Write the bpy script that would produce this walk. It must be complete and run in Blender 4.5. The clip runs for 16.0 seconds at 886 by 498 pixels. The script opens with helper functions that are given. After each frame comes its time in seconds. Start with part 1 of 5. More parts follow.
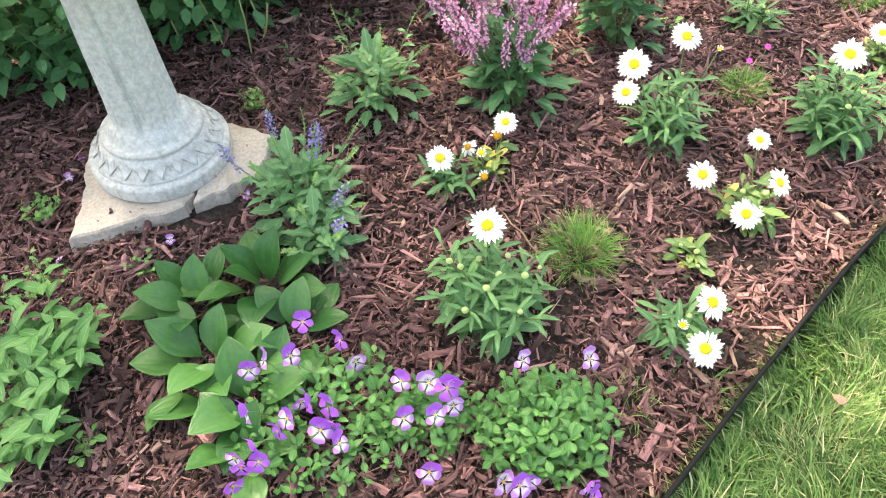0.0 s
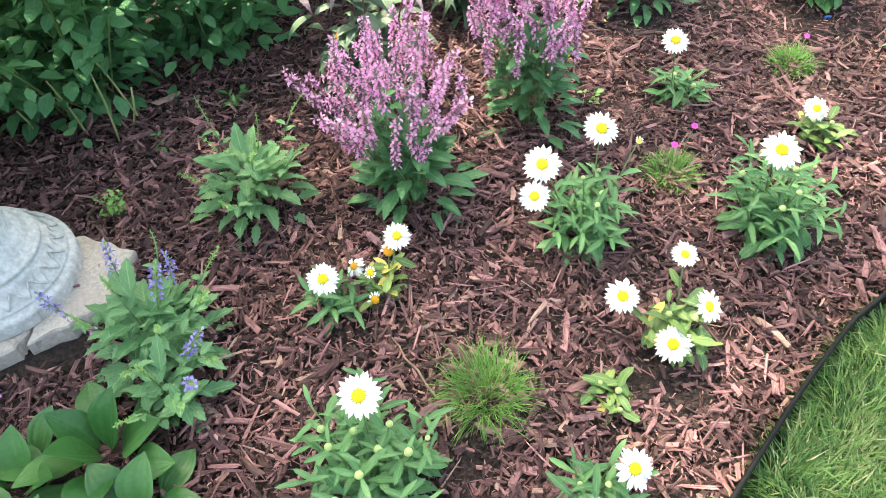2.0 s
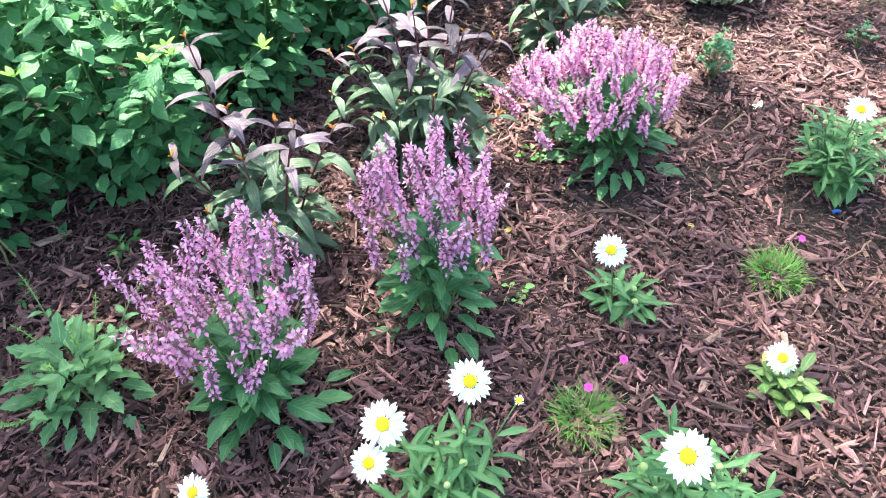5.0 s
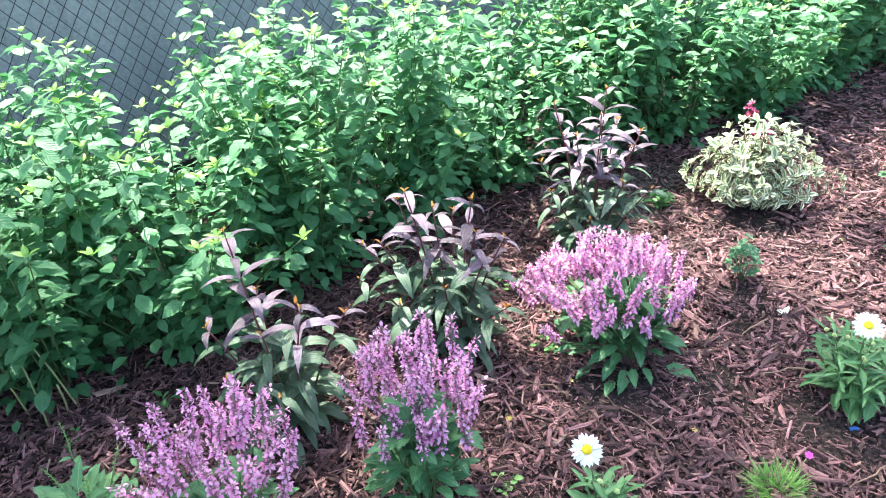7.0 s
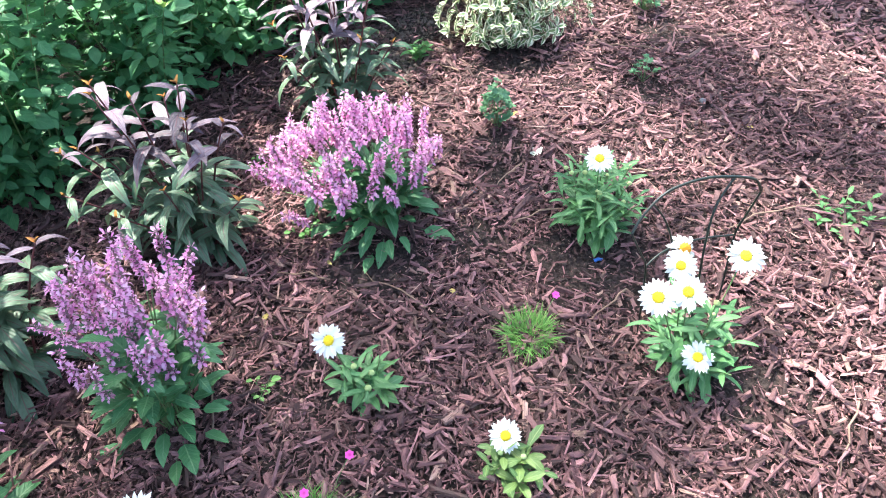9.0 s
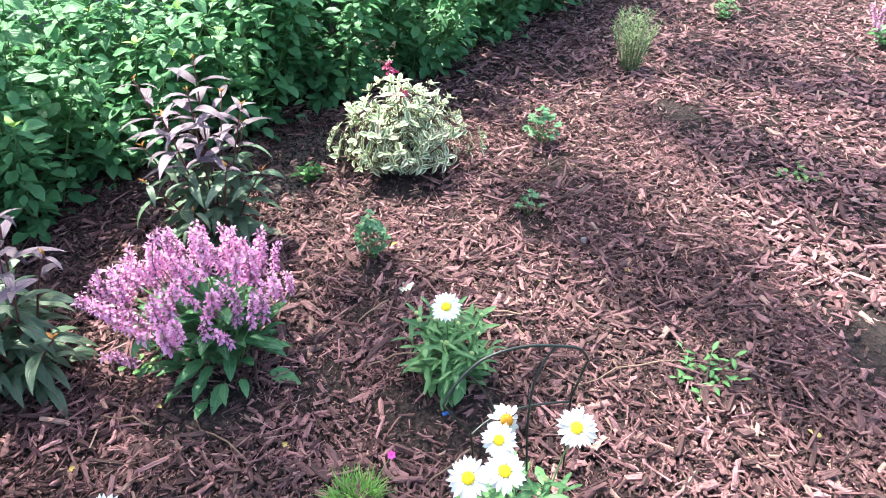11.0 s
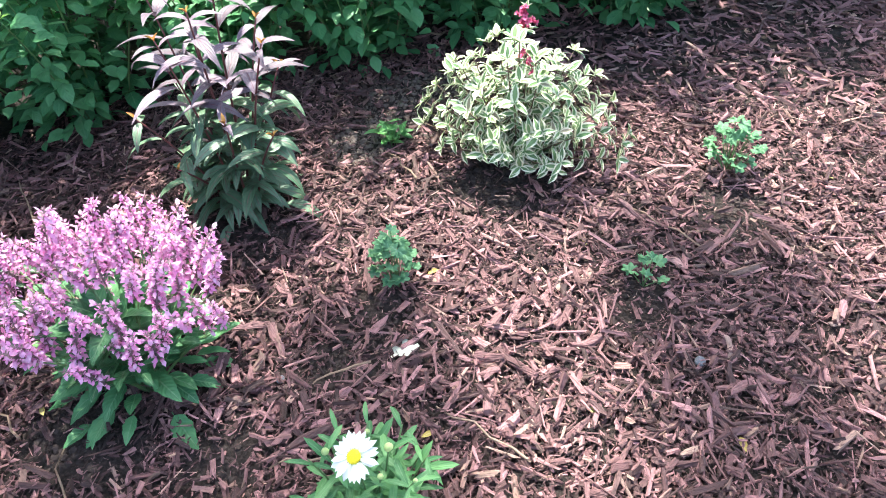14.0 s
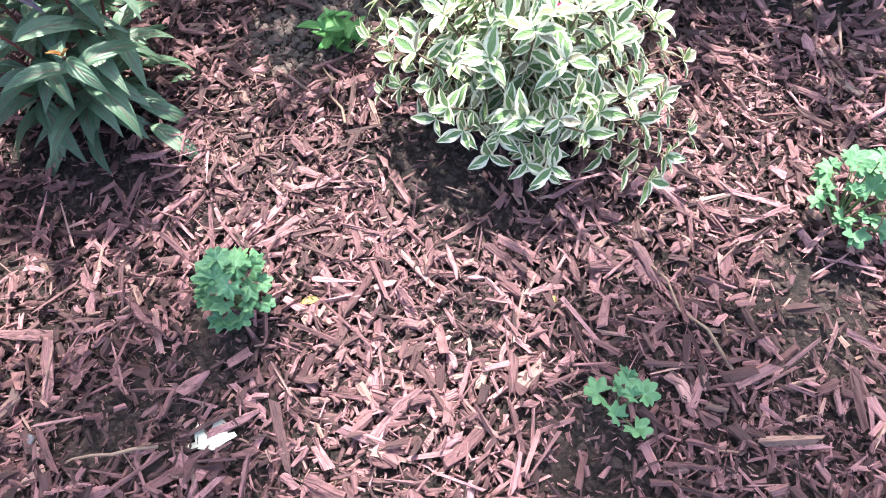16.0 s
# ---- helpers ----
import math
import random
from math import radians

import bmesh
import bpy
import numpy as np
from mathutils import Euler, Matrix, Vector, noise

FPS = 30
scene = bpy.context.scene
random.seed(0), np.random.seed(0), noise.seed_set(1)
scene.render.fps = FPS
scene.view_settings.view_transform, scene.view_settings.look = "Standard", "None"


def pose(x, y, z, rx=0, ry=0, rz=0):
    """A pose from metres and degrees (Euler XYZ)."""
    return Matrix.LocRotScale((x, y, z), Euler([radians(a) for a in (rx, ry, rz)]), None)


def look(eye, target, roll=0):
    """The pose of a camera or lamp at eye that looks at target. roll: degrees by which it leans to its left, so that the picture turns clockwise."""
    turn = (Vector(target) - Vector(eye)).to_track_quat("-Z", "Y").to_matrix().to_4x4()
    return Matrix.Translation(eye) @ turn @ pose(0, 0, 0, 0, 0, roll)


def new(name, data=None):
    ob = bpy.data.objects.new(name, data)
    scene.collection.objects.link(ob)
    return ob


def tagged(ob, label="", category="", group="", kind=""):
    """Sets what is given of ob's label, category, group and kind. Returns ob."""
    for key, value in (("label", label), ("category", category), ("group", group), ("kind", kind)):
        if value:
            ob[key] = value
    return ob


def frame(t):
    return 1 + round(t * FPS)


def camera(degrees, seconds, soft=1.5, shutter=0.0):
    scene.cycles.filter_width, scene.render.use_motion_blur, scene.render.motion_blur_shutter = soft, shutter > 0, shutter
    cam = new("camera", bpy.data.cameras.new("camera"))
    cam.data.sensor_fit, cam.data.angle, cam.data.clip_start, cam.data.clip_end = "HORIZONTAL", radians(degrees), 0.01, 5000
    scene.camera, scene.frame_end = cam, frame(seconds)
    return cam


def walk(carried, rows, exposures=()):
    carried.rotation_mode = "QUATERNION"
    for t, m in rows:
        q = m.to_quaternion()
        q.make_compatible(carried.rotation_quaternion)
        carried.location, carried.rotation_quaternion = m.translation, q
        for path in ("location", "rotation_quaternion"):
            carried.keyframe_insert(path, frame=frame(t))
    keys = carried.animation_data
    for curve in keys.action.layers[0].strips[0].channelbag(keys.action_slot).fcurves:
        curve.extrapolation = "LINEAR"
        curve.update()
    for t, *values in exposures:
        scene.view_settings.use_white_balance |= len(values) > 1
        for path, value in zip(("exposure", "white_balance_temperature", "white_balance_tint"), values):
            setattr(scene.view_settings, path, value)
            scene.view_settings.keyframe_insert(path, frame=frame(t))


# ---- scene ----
cam = camera(65.7, 16.0, soft=1.0)
PATH = [
    (0, (-0.04, 0.062, 1.367), (-0.08, 1.449, -0.34), -5.0),
    (0.5, (-0.018, 0.195, 1.356), (-0.025, 1.575, -0.356), -4.9),
    (1, (0.006, 0.31, 1.348), (0.063, 1.711, -0.348), -5.5),
    (1.5, (0.045, 0.362, 1.335), (0.146, 1.753, -0.366), -4.5),
    (2, (0.155, 0.43, 1.334), (0.24, 1.838, -0.355), -3.3),
    (2.5, (0.274, 0.474, 1.327), (0.358, 1.94, -0.311), -2.2),
    (3, (0.339, 0.552, 1.331), (0.388, 2.006, -0.319), -3.4),
    (3.5, (0.433, 0.696, 1.331), (0.487, 2.166, -0.306), -1.3),
    (4, (0.496, 0.778, 1.327), (0.515, 2.236, -0.32), -4.5),
    (4.5, (0.573, 0.872, 1.328), (0.568, 2.331, -0.318), -4.5),
    (5, (0.653, 0.945, 1.36), (0.51, 2.453, -0.235), -3.7),
    (5.2, (0.675, 0.959, 1.375), (0.446, 2.522, -0.156), -4.3),
    (7.3, (0.997, 0.904, 1.471), (0.491, 2.707, 0.317), -6.3),
    (7.5, (1.022, 0.901, 1.453), (0.608, 2.702, 0.26), -7.2),
    (8, (1.07, 0.934, 1.42), (0.89, 2.653, 0.059), -8.4),
    (8.5, (1.113, 1.023, 1.377), (1.003, 2.653, -0.097), -4.9),
    (9, (1.214, 1.089, 1.382), (1.191, 2.653, -0.165), -6.8),
    (9.5, (1.269, 1.13, 1.398), (1.359, 2.734, -0.107), -5.2),
    (10, (1.365, 1.158, 1.419), (1.518, 2.875, 0.051), -3.9),
    (10.2, (1.403, 1.168, 1.422), (1.576, 2.914, 0.095), -3.5),
    (12.3, (1.777, 1.441, 1.289), (1.568, 3.147, -0.084), -3.5),
    (12.5, (1.806, 1.488, 1.279), (1.541, 3.157, -0.131), -4.9),
    (13, (1.882, 1.667, 1.28), (1.384, 3.251, -0.162), -2.3),
    (13.5, (1.925, 1.822, 1.28), (1.368, 3.308, -0.243), -4.9),
    (14, (1.99, 2.075, 1.236), (1.348, 3.489, -0.321), -3.9),
    (14.5, (2.03, 2.355, 1.202), (1.244, 3.59, -0.44), -2.2),
    (15, (1.993, 2.562, 1.117), (1.174, 3.702, -0.578), -3.1),
    (15.5, (1.945, 2.782, 1.057), (1.19, 3.784, -0.75), -5.1),
    (16, (1.958, 2.904, 1.013), (1.285, 3.686, -0.929), -5.0),
]
EXPOSURES = [(0, 2.36, 8400, 2), (2.0, 2.36, 7700, -1), (3.5, 2.36, 6700, -4), (5.2, 2.26, 6500, -2), (7.5, 2.14, 6200, 5), (9.0, 2.06, 6200, 5), (10.2, 1.84, 6300, 7), (12.5, 1.88, 6200, 1), (14.5, 2.03, 6200, 1), (16, 2.02, 6100, 10)]
walk(cam, [(t, look(eye, target, roll)) for t, eye, target, roll in PATH], EXPOSURES)

# ---- light ----
world = bpy.data.worlds.new("sky")
scene.world = world
world.use_nodes = True
sky = world.node_tree.nodes.new("ShaderNodeTexSky")
sky.sky_type = "NISHITA"
sky.sun_disc = False
sky.sun_elevation, sky.sun_rotation = radians(63), radians(-33)
sky.air_density, sky.dust_density = 1.0, 4.0
back = world.node_tree.nodes["Background"]
back.inputs[1].default_value = 0.15
world.node_tree.links.new(sky.outputs[0], back.inputs[0])
sun_data = bpy.data.lights.new("sun", "SUN")
sun_data.energy, sun_data.angle, sun_data.color = 4.2, radians(1.8), (1.0, 0.95, 0.87)
sun = new("sun", sun_data)
SUN_AZ, SUN_EL = radians(33), radians(63)
TO_SUN = Vector((math.cos(SUN_EL) * -math.sin(SUN_AZ), math.cos(SUN_EL) * math.cos(SUN_AZ), math.sin(SUN_EL)))
sun.matrix_basis = look(TO_SUN * 30, (0, 0, 0))

RNG = random.Random(7)
NRNG = np.random.default_rng(7)


# ---- materials ----
class Nodes:
    def __init__(self, name):
        self.m = bpy.data.materials.new(name)
        self.m.use_nodes = True
        self.t = self.m.node_tree
        self.p = self.t.nodes["Principled BSDF"]
        self.out = self.t.nodes["Material Output"]

    def put(self, socket, value):
        if isinstance(value, bpy.types.NodeSocket):
            self.t.links.new(value, socket)
        elif isinstance(value, (tuple, list)) and len(value) == 3 and socket.type == "RGBA":
            socket.default_value = (*value, 1)
        else:
            socket.default_value = value

    def math(self, op, a, b=0.0, clamp=False):
        n = self.t.nodes.new("ShaderNodeMath")
        n.operation, n.use_clamp = op, clamp
        self.put(n.inputs[0], a)
        self.put(n.inputs[1], b)
        return n.outputs[0]

    def mix(self, f, a, b):
        n = self.t.nodes.new("ShaderNodeMix")
        n.data_type = "RGBA"
        self.put(n.inputs[0], f)
        self.put(n.inputs[6], a)
        self.put(n.inputs[7], b)
        return n.outputs[2]

    def noise(self, scale, detail=3.0, rough=0.55, stretch=None):
        n = self.t.nodes.new("ShaderNodeTexNoise")
        n.inputs["Scale"].default_value, n.inputs["Detail"].default_value = scale, detail
        n.inputs["Roughness"].default_value = rough
        c = self.t.nodes.new("ShaderNodeTexCoord")
        if stretch:
            mp = self.t.nodes.new("ShaderNodeMapping")
            mp.inputs["Scale"].default_value = stretch
            self.t.links.new(c.outputs["Object"], mp.inputs[0])
            self.t.links.new(mp.outputs[0], n.inputs[0])
        else:
            self.t.links.new(c.outputs["Object"], n.inputs[0])
        return n.outputs[0]

    def step(self, v, lo, hi):
        n = self.t.nodes.new("ShaderNodeMapRange")
        n.interpolation_type = "SMOOTHSTEP"
        self.put(n.inputs[0], v)
        n.inputs[1].default_value, n.inputs[2].default_value = lo, hi
        return n.outputs[0]

    def rand(self, island=False):
        if island:
            return self.t.nodes.new("ShaderNodeNewGeometry").outputs["Random Per Island"]
        return self.t.nodes.new("ShaderNodeObjectInfo").outputs["Random"]

    def uv(self):
        n = self.t.nodes.new("ShaderNodeUVMap")
        s = self.t.nodes.new("ShaderNodeSeparateXYZ")
        self.t.links.new(n.outputs[0], s.inputs[0])
        return s.outputs[0], s.outputs[1]

    def bump(self, height, strength=0.3, distance=0.002):
        n = self.t.nodes.new("ShaderNodeBump")
        n.inputs["Strength"].default_value, n.inputs["Distance"].default_value = strength, distance
        self.put(n.inputs["Height"], height)
        self.t.links.new(n.outputs[0], self.p.inputs["Normal"])

    def done(self, colour, rough=0.6, translucent=0.0):
        self.put(self.p.inputs["Base Color"], colour)
        self.put(self.p.inputs["Roughness"], rough)
        if translucent:
            tr = self.t.nodes.new("ShaderNodeBsdfTranslucent")
            self.put(tr.inputs[0], colour)
            mx = self.t.nodes.new("ShaderNodeMixShader")
            mx.inputs[0].default_value = translucent
            self.t.links.new(self.p.outputs[0], mx.inputs[1])
            self.t.links.new(tr.outputs[0], mx.inputs[2])
            self.t.links.new(mx.outputs[0], self.out.inputs[0])
        return self.m


def leaf_material(name, dark, light, vein=None, margin=None, edge=0.6, tip=None, rough=0.45, island=False, veins=7.0, translucent=0.22, old=None):
    k = Nodes(name)
    u, v = k.uv()
    a = k.math("ABSOLUTE", k.math("MULTIPLY", k.math("SUBTRACT", u, 0.5), 2.0))
    r = k.rand(island)
    n = k.noise(60, 3)
    f = k.math("ADD", k.math("MULTIPLY", r, 0.75), k.math("MULTIPLY", k.math("SUBTRACT", n, 0.5), 0.7), True)
    c = k.mix(f, dark, light)
    if old:
        c = k.mix(k.step(k.math("FRACT", k.math("MULTIPLY", r, 7.31)), 0.86, 0.98), c, old)
    ridge = k.math("SINE", k.math("MULTIPLY", k.math("SUBTRACT", k.math("MULTIPLY", v, veins), k.math("MULTIPLY", a, 2.2)), 6.2832))
    if margin:
        c = k.mix(k.step(k.math("ADD", a, k.math("MULTIPLY", k.math("SUBTRACT", k.noise(140, 2), 0.5), 0.5)), edge, edge + 0.16), c, margin)
    if vein:
        line = k.math("MAXIMUM", k.step(a, 0.13, 0.02), k.math("MULTIPLY", k.step(ridge, 0.8, 1.0), 0.3))
        c = k.mix(k.math("MULTIPLY", line, 0.6), c, vein)
    if tip:
        c = k.mix(k.step(v, 0.55, 1.0), c, tip)
    k.bump(k.math("ADD", k.math("MULTIPLY", ridge, 0.6), n), 0.35, 0.0015)
    return k.done(c, rough, translucent)


def plain_material(name, dark, light, rough=0.6, scale=40, island=False, bump=0.3, translucent=0.0, dist=0.003):
    k = Nodes(name)
    n = k.noise(scale, 5)
    f = k.math("ADD", k.math("MULTIPLY", k.rand(island), 0.4), k.math("MULTIPLY", k.math("SUBTRACT", n, 0.2), 0.9), True)
    k.bump(n, bump, dist)
    return k.done(k.mix(f, dark, light), rough, translucent)


def mulch_material(name, island, fines=False):
    k = Nodes(name)
    r = k.rand(island)
    r2 = k.math("FRACT", k.math("MULTIPLY", r, 13.7))
    r3 = k.math("FRACT", k.math("MULTIPLY", r, 57.3))
    uv = k.t.nodes.new("ShaderNodeUVMap")

    def grain(scale, detail):
        n, mp = k.t.nodes.new("ShaderNodeTexNoise"), k.t.nodes.new("ShaderNodeMapping")
        n.inputs["Detail"].default_value, n.inputs["Roughness"].default_value, n.inputs["Scale"].default_value = detail, 0.65, 1.0
        mp.inputs["Scale"].default_value = scale
        k.t.links.new(uv.outputs[0], mp.inputs[0])
        k.t.links.new(mp.outputs[0], n.inputs[0])
        return n.outputs[0]
    fibre, split = grain((520, 40, 1), 4), grain((190, 22, 1), 3)
    blotch, field = k.noise(45, 4, 0.6), k.noise(2.2, 3, 0.6)
    # fines get darker bark tones, standing in for shadow in the gaps between chips
    if fines:
        c = k.mix(k.math("POWER", r, 1.6), (0.068, 0.029, 0.029), (0.40, 0.197, 0.195))
        c = k.mix(k.math("MULTIPLY", k.step(r2, 0.9, 0.97), 0.7), c, (0.45, 0.28, 0.22))
    else:
        c = k.mix(k.math("POWER", r, 1.25), (0.115, 0.050, 0.052), (0.52, 0.262, 0.268))
        c = k.mix(k.math("MULTIPLY", k.step(r2, 0.87, 0.97), 0.75), c, (0.56, 0.37, 0.29))
    c = k.mix(k.math("MULTIPLY", k.step(r3, 0.72, 0.9), 0.8), c, (0.045, 0.022, 0.020))
    c = k.mix(k.math("MULTIPLY", k.step(fibre, 0.5, 0.68), 0.55), c, (0.045, 0.022, 0.020))
    c = k.mix(k.math("MULTIPLY", k.step(split, 0.60, 0.69), 0.7), c, (0.022, 0.012, 0.011))
    c = k.mix(k.math("MULTIPLY", k.step(blotch, 0.5, 0.7), 0.4), c, (0.06, 0.033, 0.03))
    c = k.mix(k.math("MULTIPLY", k.step(field, 0.5, 0.68), 0.35), c, (0.07, 0.042, 0.038))
    k.bump(k.math("ADD", fibre, k.math("ADD", k.math("MULTIPLY", split, -1.2), k.math("MULTIPLY", blotch, 0.6))), 0.9, 0.005)
    return k.done(c, 0.72)


def soil_material():
    k = Nodes("soil")
    big, small = k.noise(3, 4), k.noise(70, 6, 0.7)
    c = k.mix(k.step(small, 0.3, 0.75), (0.015, 0.010, 0.009), (0.10, 0.064, 0.054))
    c = k.mix(k.math("MULTIPLY", k.step(big, 0.5, 0.7), 0.4), c, (0.055, 0.04, 0.034))
    k.bump(k.math("ADD", small, k.noise(220, 4, 0.7)), 1.0, 0.02)
    return k.done(c, 0.95)


def stone_material(name, a, b, scale=30, stains=(0.2, 0.19, 0.18), streak=None):
    k = Nodes(name)
    n, s = k.noise(scale * 4, 6, 0.65), k.noise(scale * 0.25, 4, 0.6, streak)
    c = k.mix(k.step(n, 0.3, 0.7), a, b)
    c = k.mix(k.math("MULTIPLY", k.step(s, 0.5, 0.75), 0.6), c, stains)
    k.bump(k.math("ADD", n, k.math("MULTIPLY", s, 0.7)), 0.45, 0.004)
    return k.done(c, 0.85)


def petal_material(name, colour, base, at=0.3, translucent=0.25, island=False, vary=None, whisker=None):
    k = Nodes(name)
    u, v = k.uv()
    c = k.mix(k.step(v, at, at + 0.35), base, colour)
    if vary:
        c = k.mix(k.rand(island), c, k.mix(k.step(v, at, at + 0.35), base, vary))
    a = k.math("SINE", k.math("MULTIPLY", u, 40.0))
    if whisker:
        c = k.mix(k.math("MULTIPLY", k.step(a, 0.2, 0.8), k.step(v, 0.5, 0.2)), c, whisker)
    k.bump(a, 0.25, 0.001)
    return k.done(c, 0.55, translucent)


M_SOIL = soil_material()
M_CHIP = mulch_material("bark_chip", False)
M_CHIPS = mulch_material("bark_mulch", True)
M_FINES_SHADED = mulch_material("bark_fines_shaded", True, True)
M_TWIG = plain_material("dry_twig", (0.12, 0.07, 0.05), (0.36, 0.25, 0.18), 0.8, 80)
M_CLOD = plain_material("soil_clod", (0.012, 0.008, 0.007), (0.075, 0.05, 0.043), 0.95, 60, bump=0.8, dist=0.01)
M_DRY = plain_material("dry_soil_crumb", (0.06, 0.042, 0.035), (0.20, 0.15, 0.128), 0.95, 60, bump=0.8, dist=0.01)
M_LAWN = plain_material("lawn_soil", (0.025, 0.04, 0.012), (0.09, 0.12, 0.04), 0.95, 18, bump=0.8, dist=0.02)
M_GRASS = leaf_material("lawn_blade", (0.025, 0.11, 0.02), (0.34, 0.52, 0.16), None, rough=0.4, island=True, translucent=0.3, old=(0.66, 0.62, 0.36))
M_STRAW = leaf_material("dry_blade", (0.26, 0.32, 0.12), (0.62, 0.60, 0.36), None, rough=0.5, island=True, translucent=0.3)
M_EDGING = plain_material("black_plastic", (0.003, 0.003, 0.003), (0.010, 0.010, 0.010), 0.7, 25, bump=0.2)
M_EDGING.node_tree.nodes["Principled BSDF"].inputs["Specular IOR Level"].default_value = 0.2
M_CONCRETE = stone_material("cast_concrete", (0.47, 0.465, 0.455), (0.68, 0.67, 0.655), 20, (0.27, 0.265, 0.26), (9.0, 9.0, 0.6))
M_SAND = stone_material("sandstone", (0.43, 0.365, 0.315), (0.60, 0.53, 0.475), 25, (0.29, 0.24, 0.2))
M_DAISY = leaf_material("daisy_leaf", (0.059, 0.177, 0.059), (0.177, 0.366, 0.130), (0.2, 0.34, 0.17), rough=0.42, veins=4)
M_DAISY_PALE = leaf_material("daisy_leaf_yellowing", (0.08, 0.17, 0.05), (0.24, 0.34, 0.09), (0.3, 0.4, 0.16), rough=0.45, veins=4, old=(0.55, 0.48, 0.12))
M_STEM = plain_material("green_stem", (0.07, 0.14, 0.05), (0.16, 0.25, 0.09), 0.55, 50)
M_PETAL = petal_material("white_petal", (0.84, 0.84, 0.82), (0.75, 0.76, 0.6), 0.05)
M_DISC = plain_material("yellow_disc", (0.82, 0.52, 0.01), (0.95, 0.80, 0.03), 0.75, 500, bump=0.9)
M_DISC_OLD = plain_material("orange_disc", (0.5, 0.2, 0.01), (0.85, 0.45, 0.02), 0.8, 500, bump=0.9)
M_BUD = plain_material("daisy_bud", (0.25, 0.36, 0.12), (0.5, 0.58, 0.25), 0.6, 200)
M_SALVIA = leaf_material("salvia_leaf", (0.046, 0.156, 0.058), (0.130, 0.312, 0.117), (0.2, 0.34, 0.17), rough=0.5, veins=9)
M_SAGE = leaf_material("sage_leaf_pale", (0.10, 0.25, 0.10), (0.23, 0.42, 0.19), (0.3, 0.46, 0.2), rough=0.55, veins=9)
M_FLORET = petal_material("pink_floret", (0.80, 0.29, 0.60), (0.58, 0.17, 0.42), 0.1, 0.3, True, (0.90, 0.58, 0.78))
M_CALYX = plain_material("mauve_calyx", (0.16, 0.09, 0.12), (0.30, 0.20, 0.20), 0.7, 80, True)
M_GREENBUD = plain_material("green_bud_spike", (0.13, 0.28, 0.08), (0.30, 0.45, 0.16), 0.7, 80, True)
M_BLUE = petal_material("violet_blue_floret", (0.22, 0.17, 0.55), (0.3, 0.2, 0.5), 0.1, 0.3, True, (0.42, 0.36, 0.72))
M_HOSTA = leaf_material("broad_leaf", (0.03, 0.12, 0.028), (0.11, 0.27, 0.075), None, rough=0.36, veins=0.0)
M_VIOLALEAF = leaf_material("viola_leaf", (0.055, 0.185, 0.045), (0.135, 0.33, 0.085), (0.2, 0.38, 0.13), rough=0.4, veins=5)
M_VIOLALEAFS = leaf_material("viola_leaf_mass", (0.045, 0.16, 0.04), (0.13, 0.32, 0.085), (0.2, 0.38, 0.13), rough=0.42, veins=5, island=True)
M_VIOLA = petal_material("viola_purple", (0.46, 0.12, 0.72), (0.6, 0.3, 0.76), 0.1, 0.25)
M_VIOLA_PALE = petal_material("viola_lilac", (0.56, 0.24, 0.70), (0.85, 0.78, 0.86), 0.35, 0.25, whisker=(0.12, 0.02, 0.2))
M_EYE = plain_material("viola_eye", (0.85, 0.5, 0.02), (0.95, 0.75, 0.1), 0.6, 200)
M_PHLOX = leaf_material("phlox_leaf", (0.073, 0.224, 0.062), (0.168, 0.370, 0.112), (0.25, 0.42, 0.18), rough=0.45, veins=5)
M_PENST = leaf_material("penstemon_leaf", (0.057, 0.121, 0.063), (0.184, 0.270, 0.167), (0.18, 0.06, 0.07), rough=0.45, veins=4, translucent=0.15)
# purple upper leaves; the sky's pale lavender sheen is mixed into the light tone
M_PENST_TOP_SHEEN = leaf_material("penstemon_leaf_purple_sheen", (0.086, 0.064, 0.083), (0.289, 0.208, 0.266), (0.14, 0.03, 0.05), rough=0.55, veins=4, translucent=0.15)
M_RED_STEM = plain_material("dark_red_stem", (0.07, 0.015, 0.02), (0.17, 0.05, 0.05), 0.5, 60)
M_ORANGE = plain_material("withered_bud", (0.35, 0.13, 0.03), (0.6, 0.32, 0.08), 0.7, 80)
M_WEIGELA = leaf_material("variegated_leaf", (0.10, 0.19, 0.07), (0.25, 0.36, 0.14), (0.24, 0.35, 0.15), (0.82, 0.79, 0.60), 0.46, rough=0.5, veins=5, island=False, old=(0.34, 0.27, 0.2))
M_WEIGELAS = leaf_material("variegated_leaf_mass", (0.10, 0.19, 0.07), (0.25, 0.36, 0.14), (0.24, 0.35, 0.15), (0.82, 0.79, 0.60), 0.46, rough=0.5, veins=5, island=True, old=(0.34, 0.27, 0.2))
M_WOOD = plain_material("woody_stem", (0.10, 0.06, 0.04), (0.22, 0.15, 0.10), 0.8, 60)
M_REDPINK = petal_material("crimson_trumpet", (0.66, 0.13, 0.27), (0.48, 0.04, 0.12), 0.1, 0.2)
M_COLUM = leaf_material("columbine_leaf", (0.072, 0.19, 0.088), (0.165, 0.33, 0.148), (0.18, 0.34, 0.2), rough=0.6, veins=3)
M_HEDGE = leaf_material("shrub_leaf", (0.074, 0.221, 0.090), (0.215, 0.455, 0.201), (0.17, 0.35, 0.16), rough=0.5, translucent=0.34, veins=5, island=False)
M_HEDGES = leaf_material("shrub_leaf_mass", (0.064, 0.207, 0.084), (0.210, 0.466, 0.197), (0.16, 0.33, 0.15), rough=0.5, translucent=0.34, veins=5, island=True)
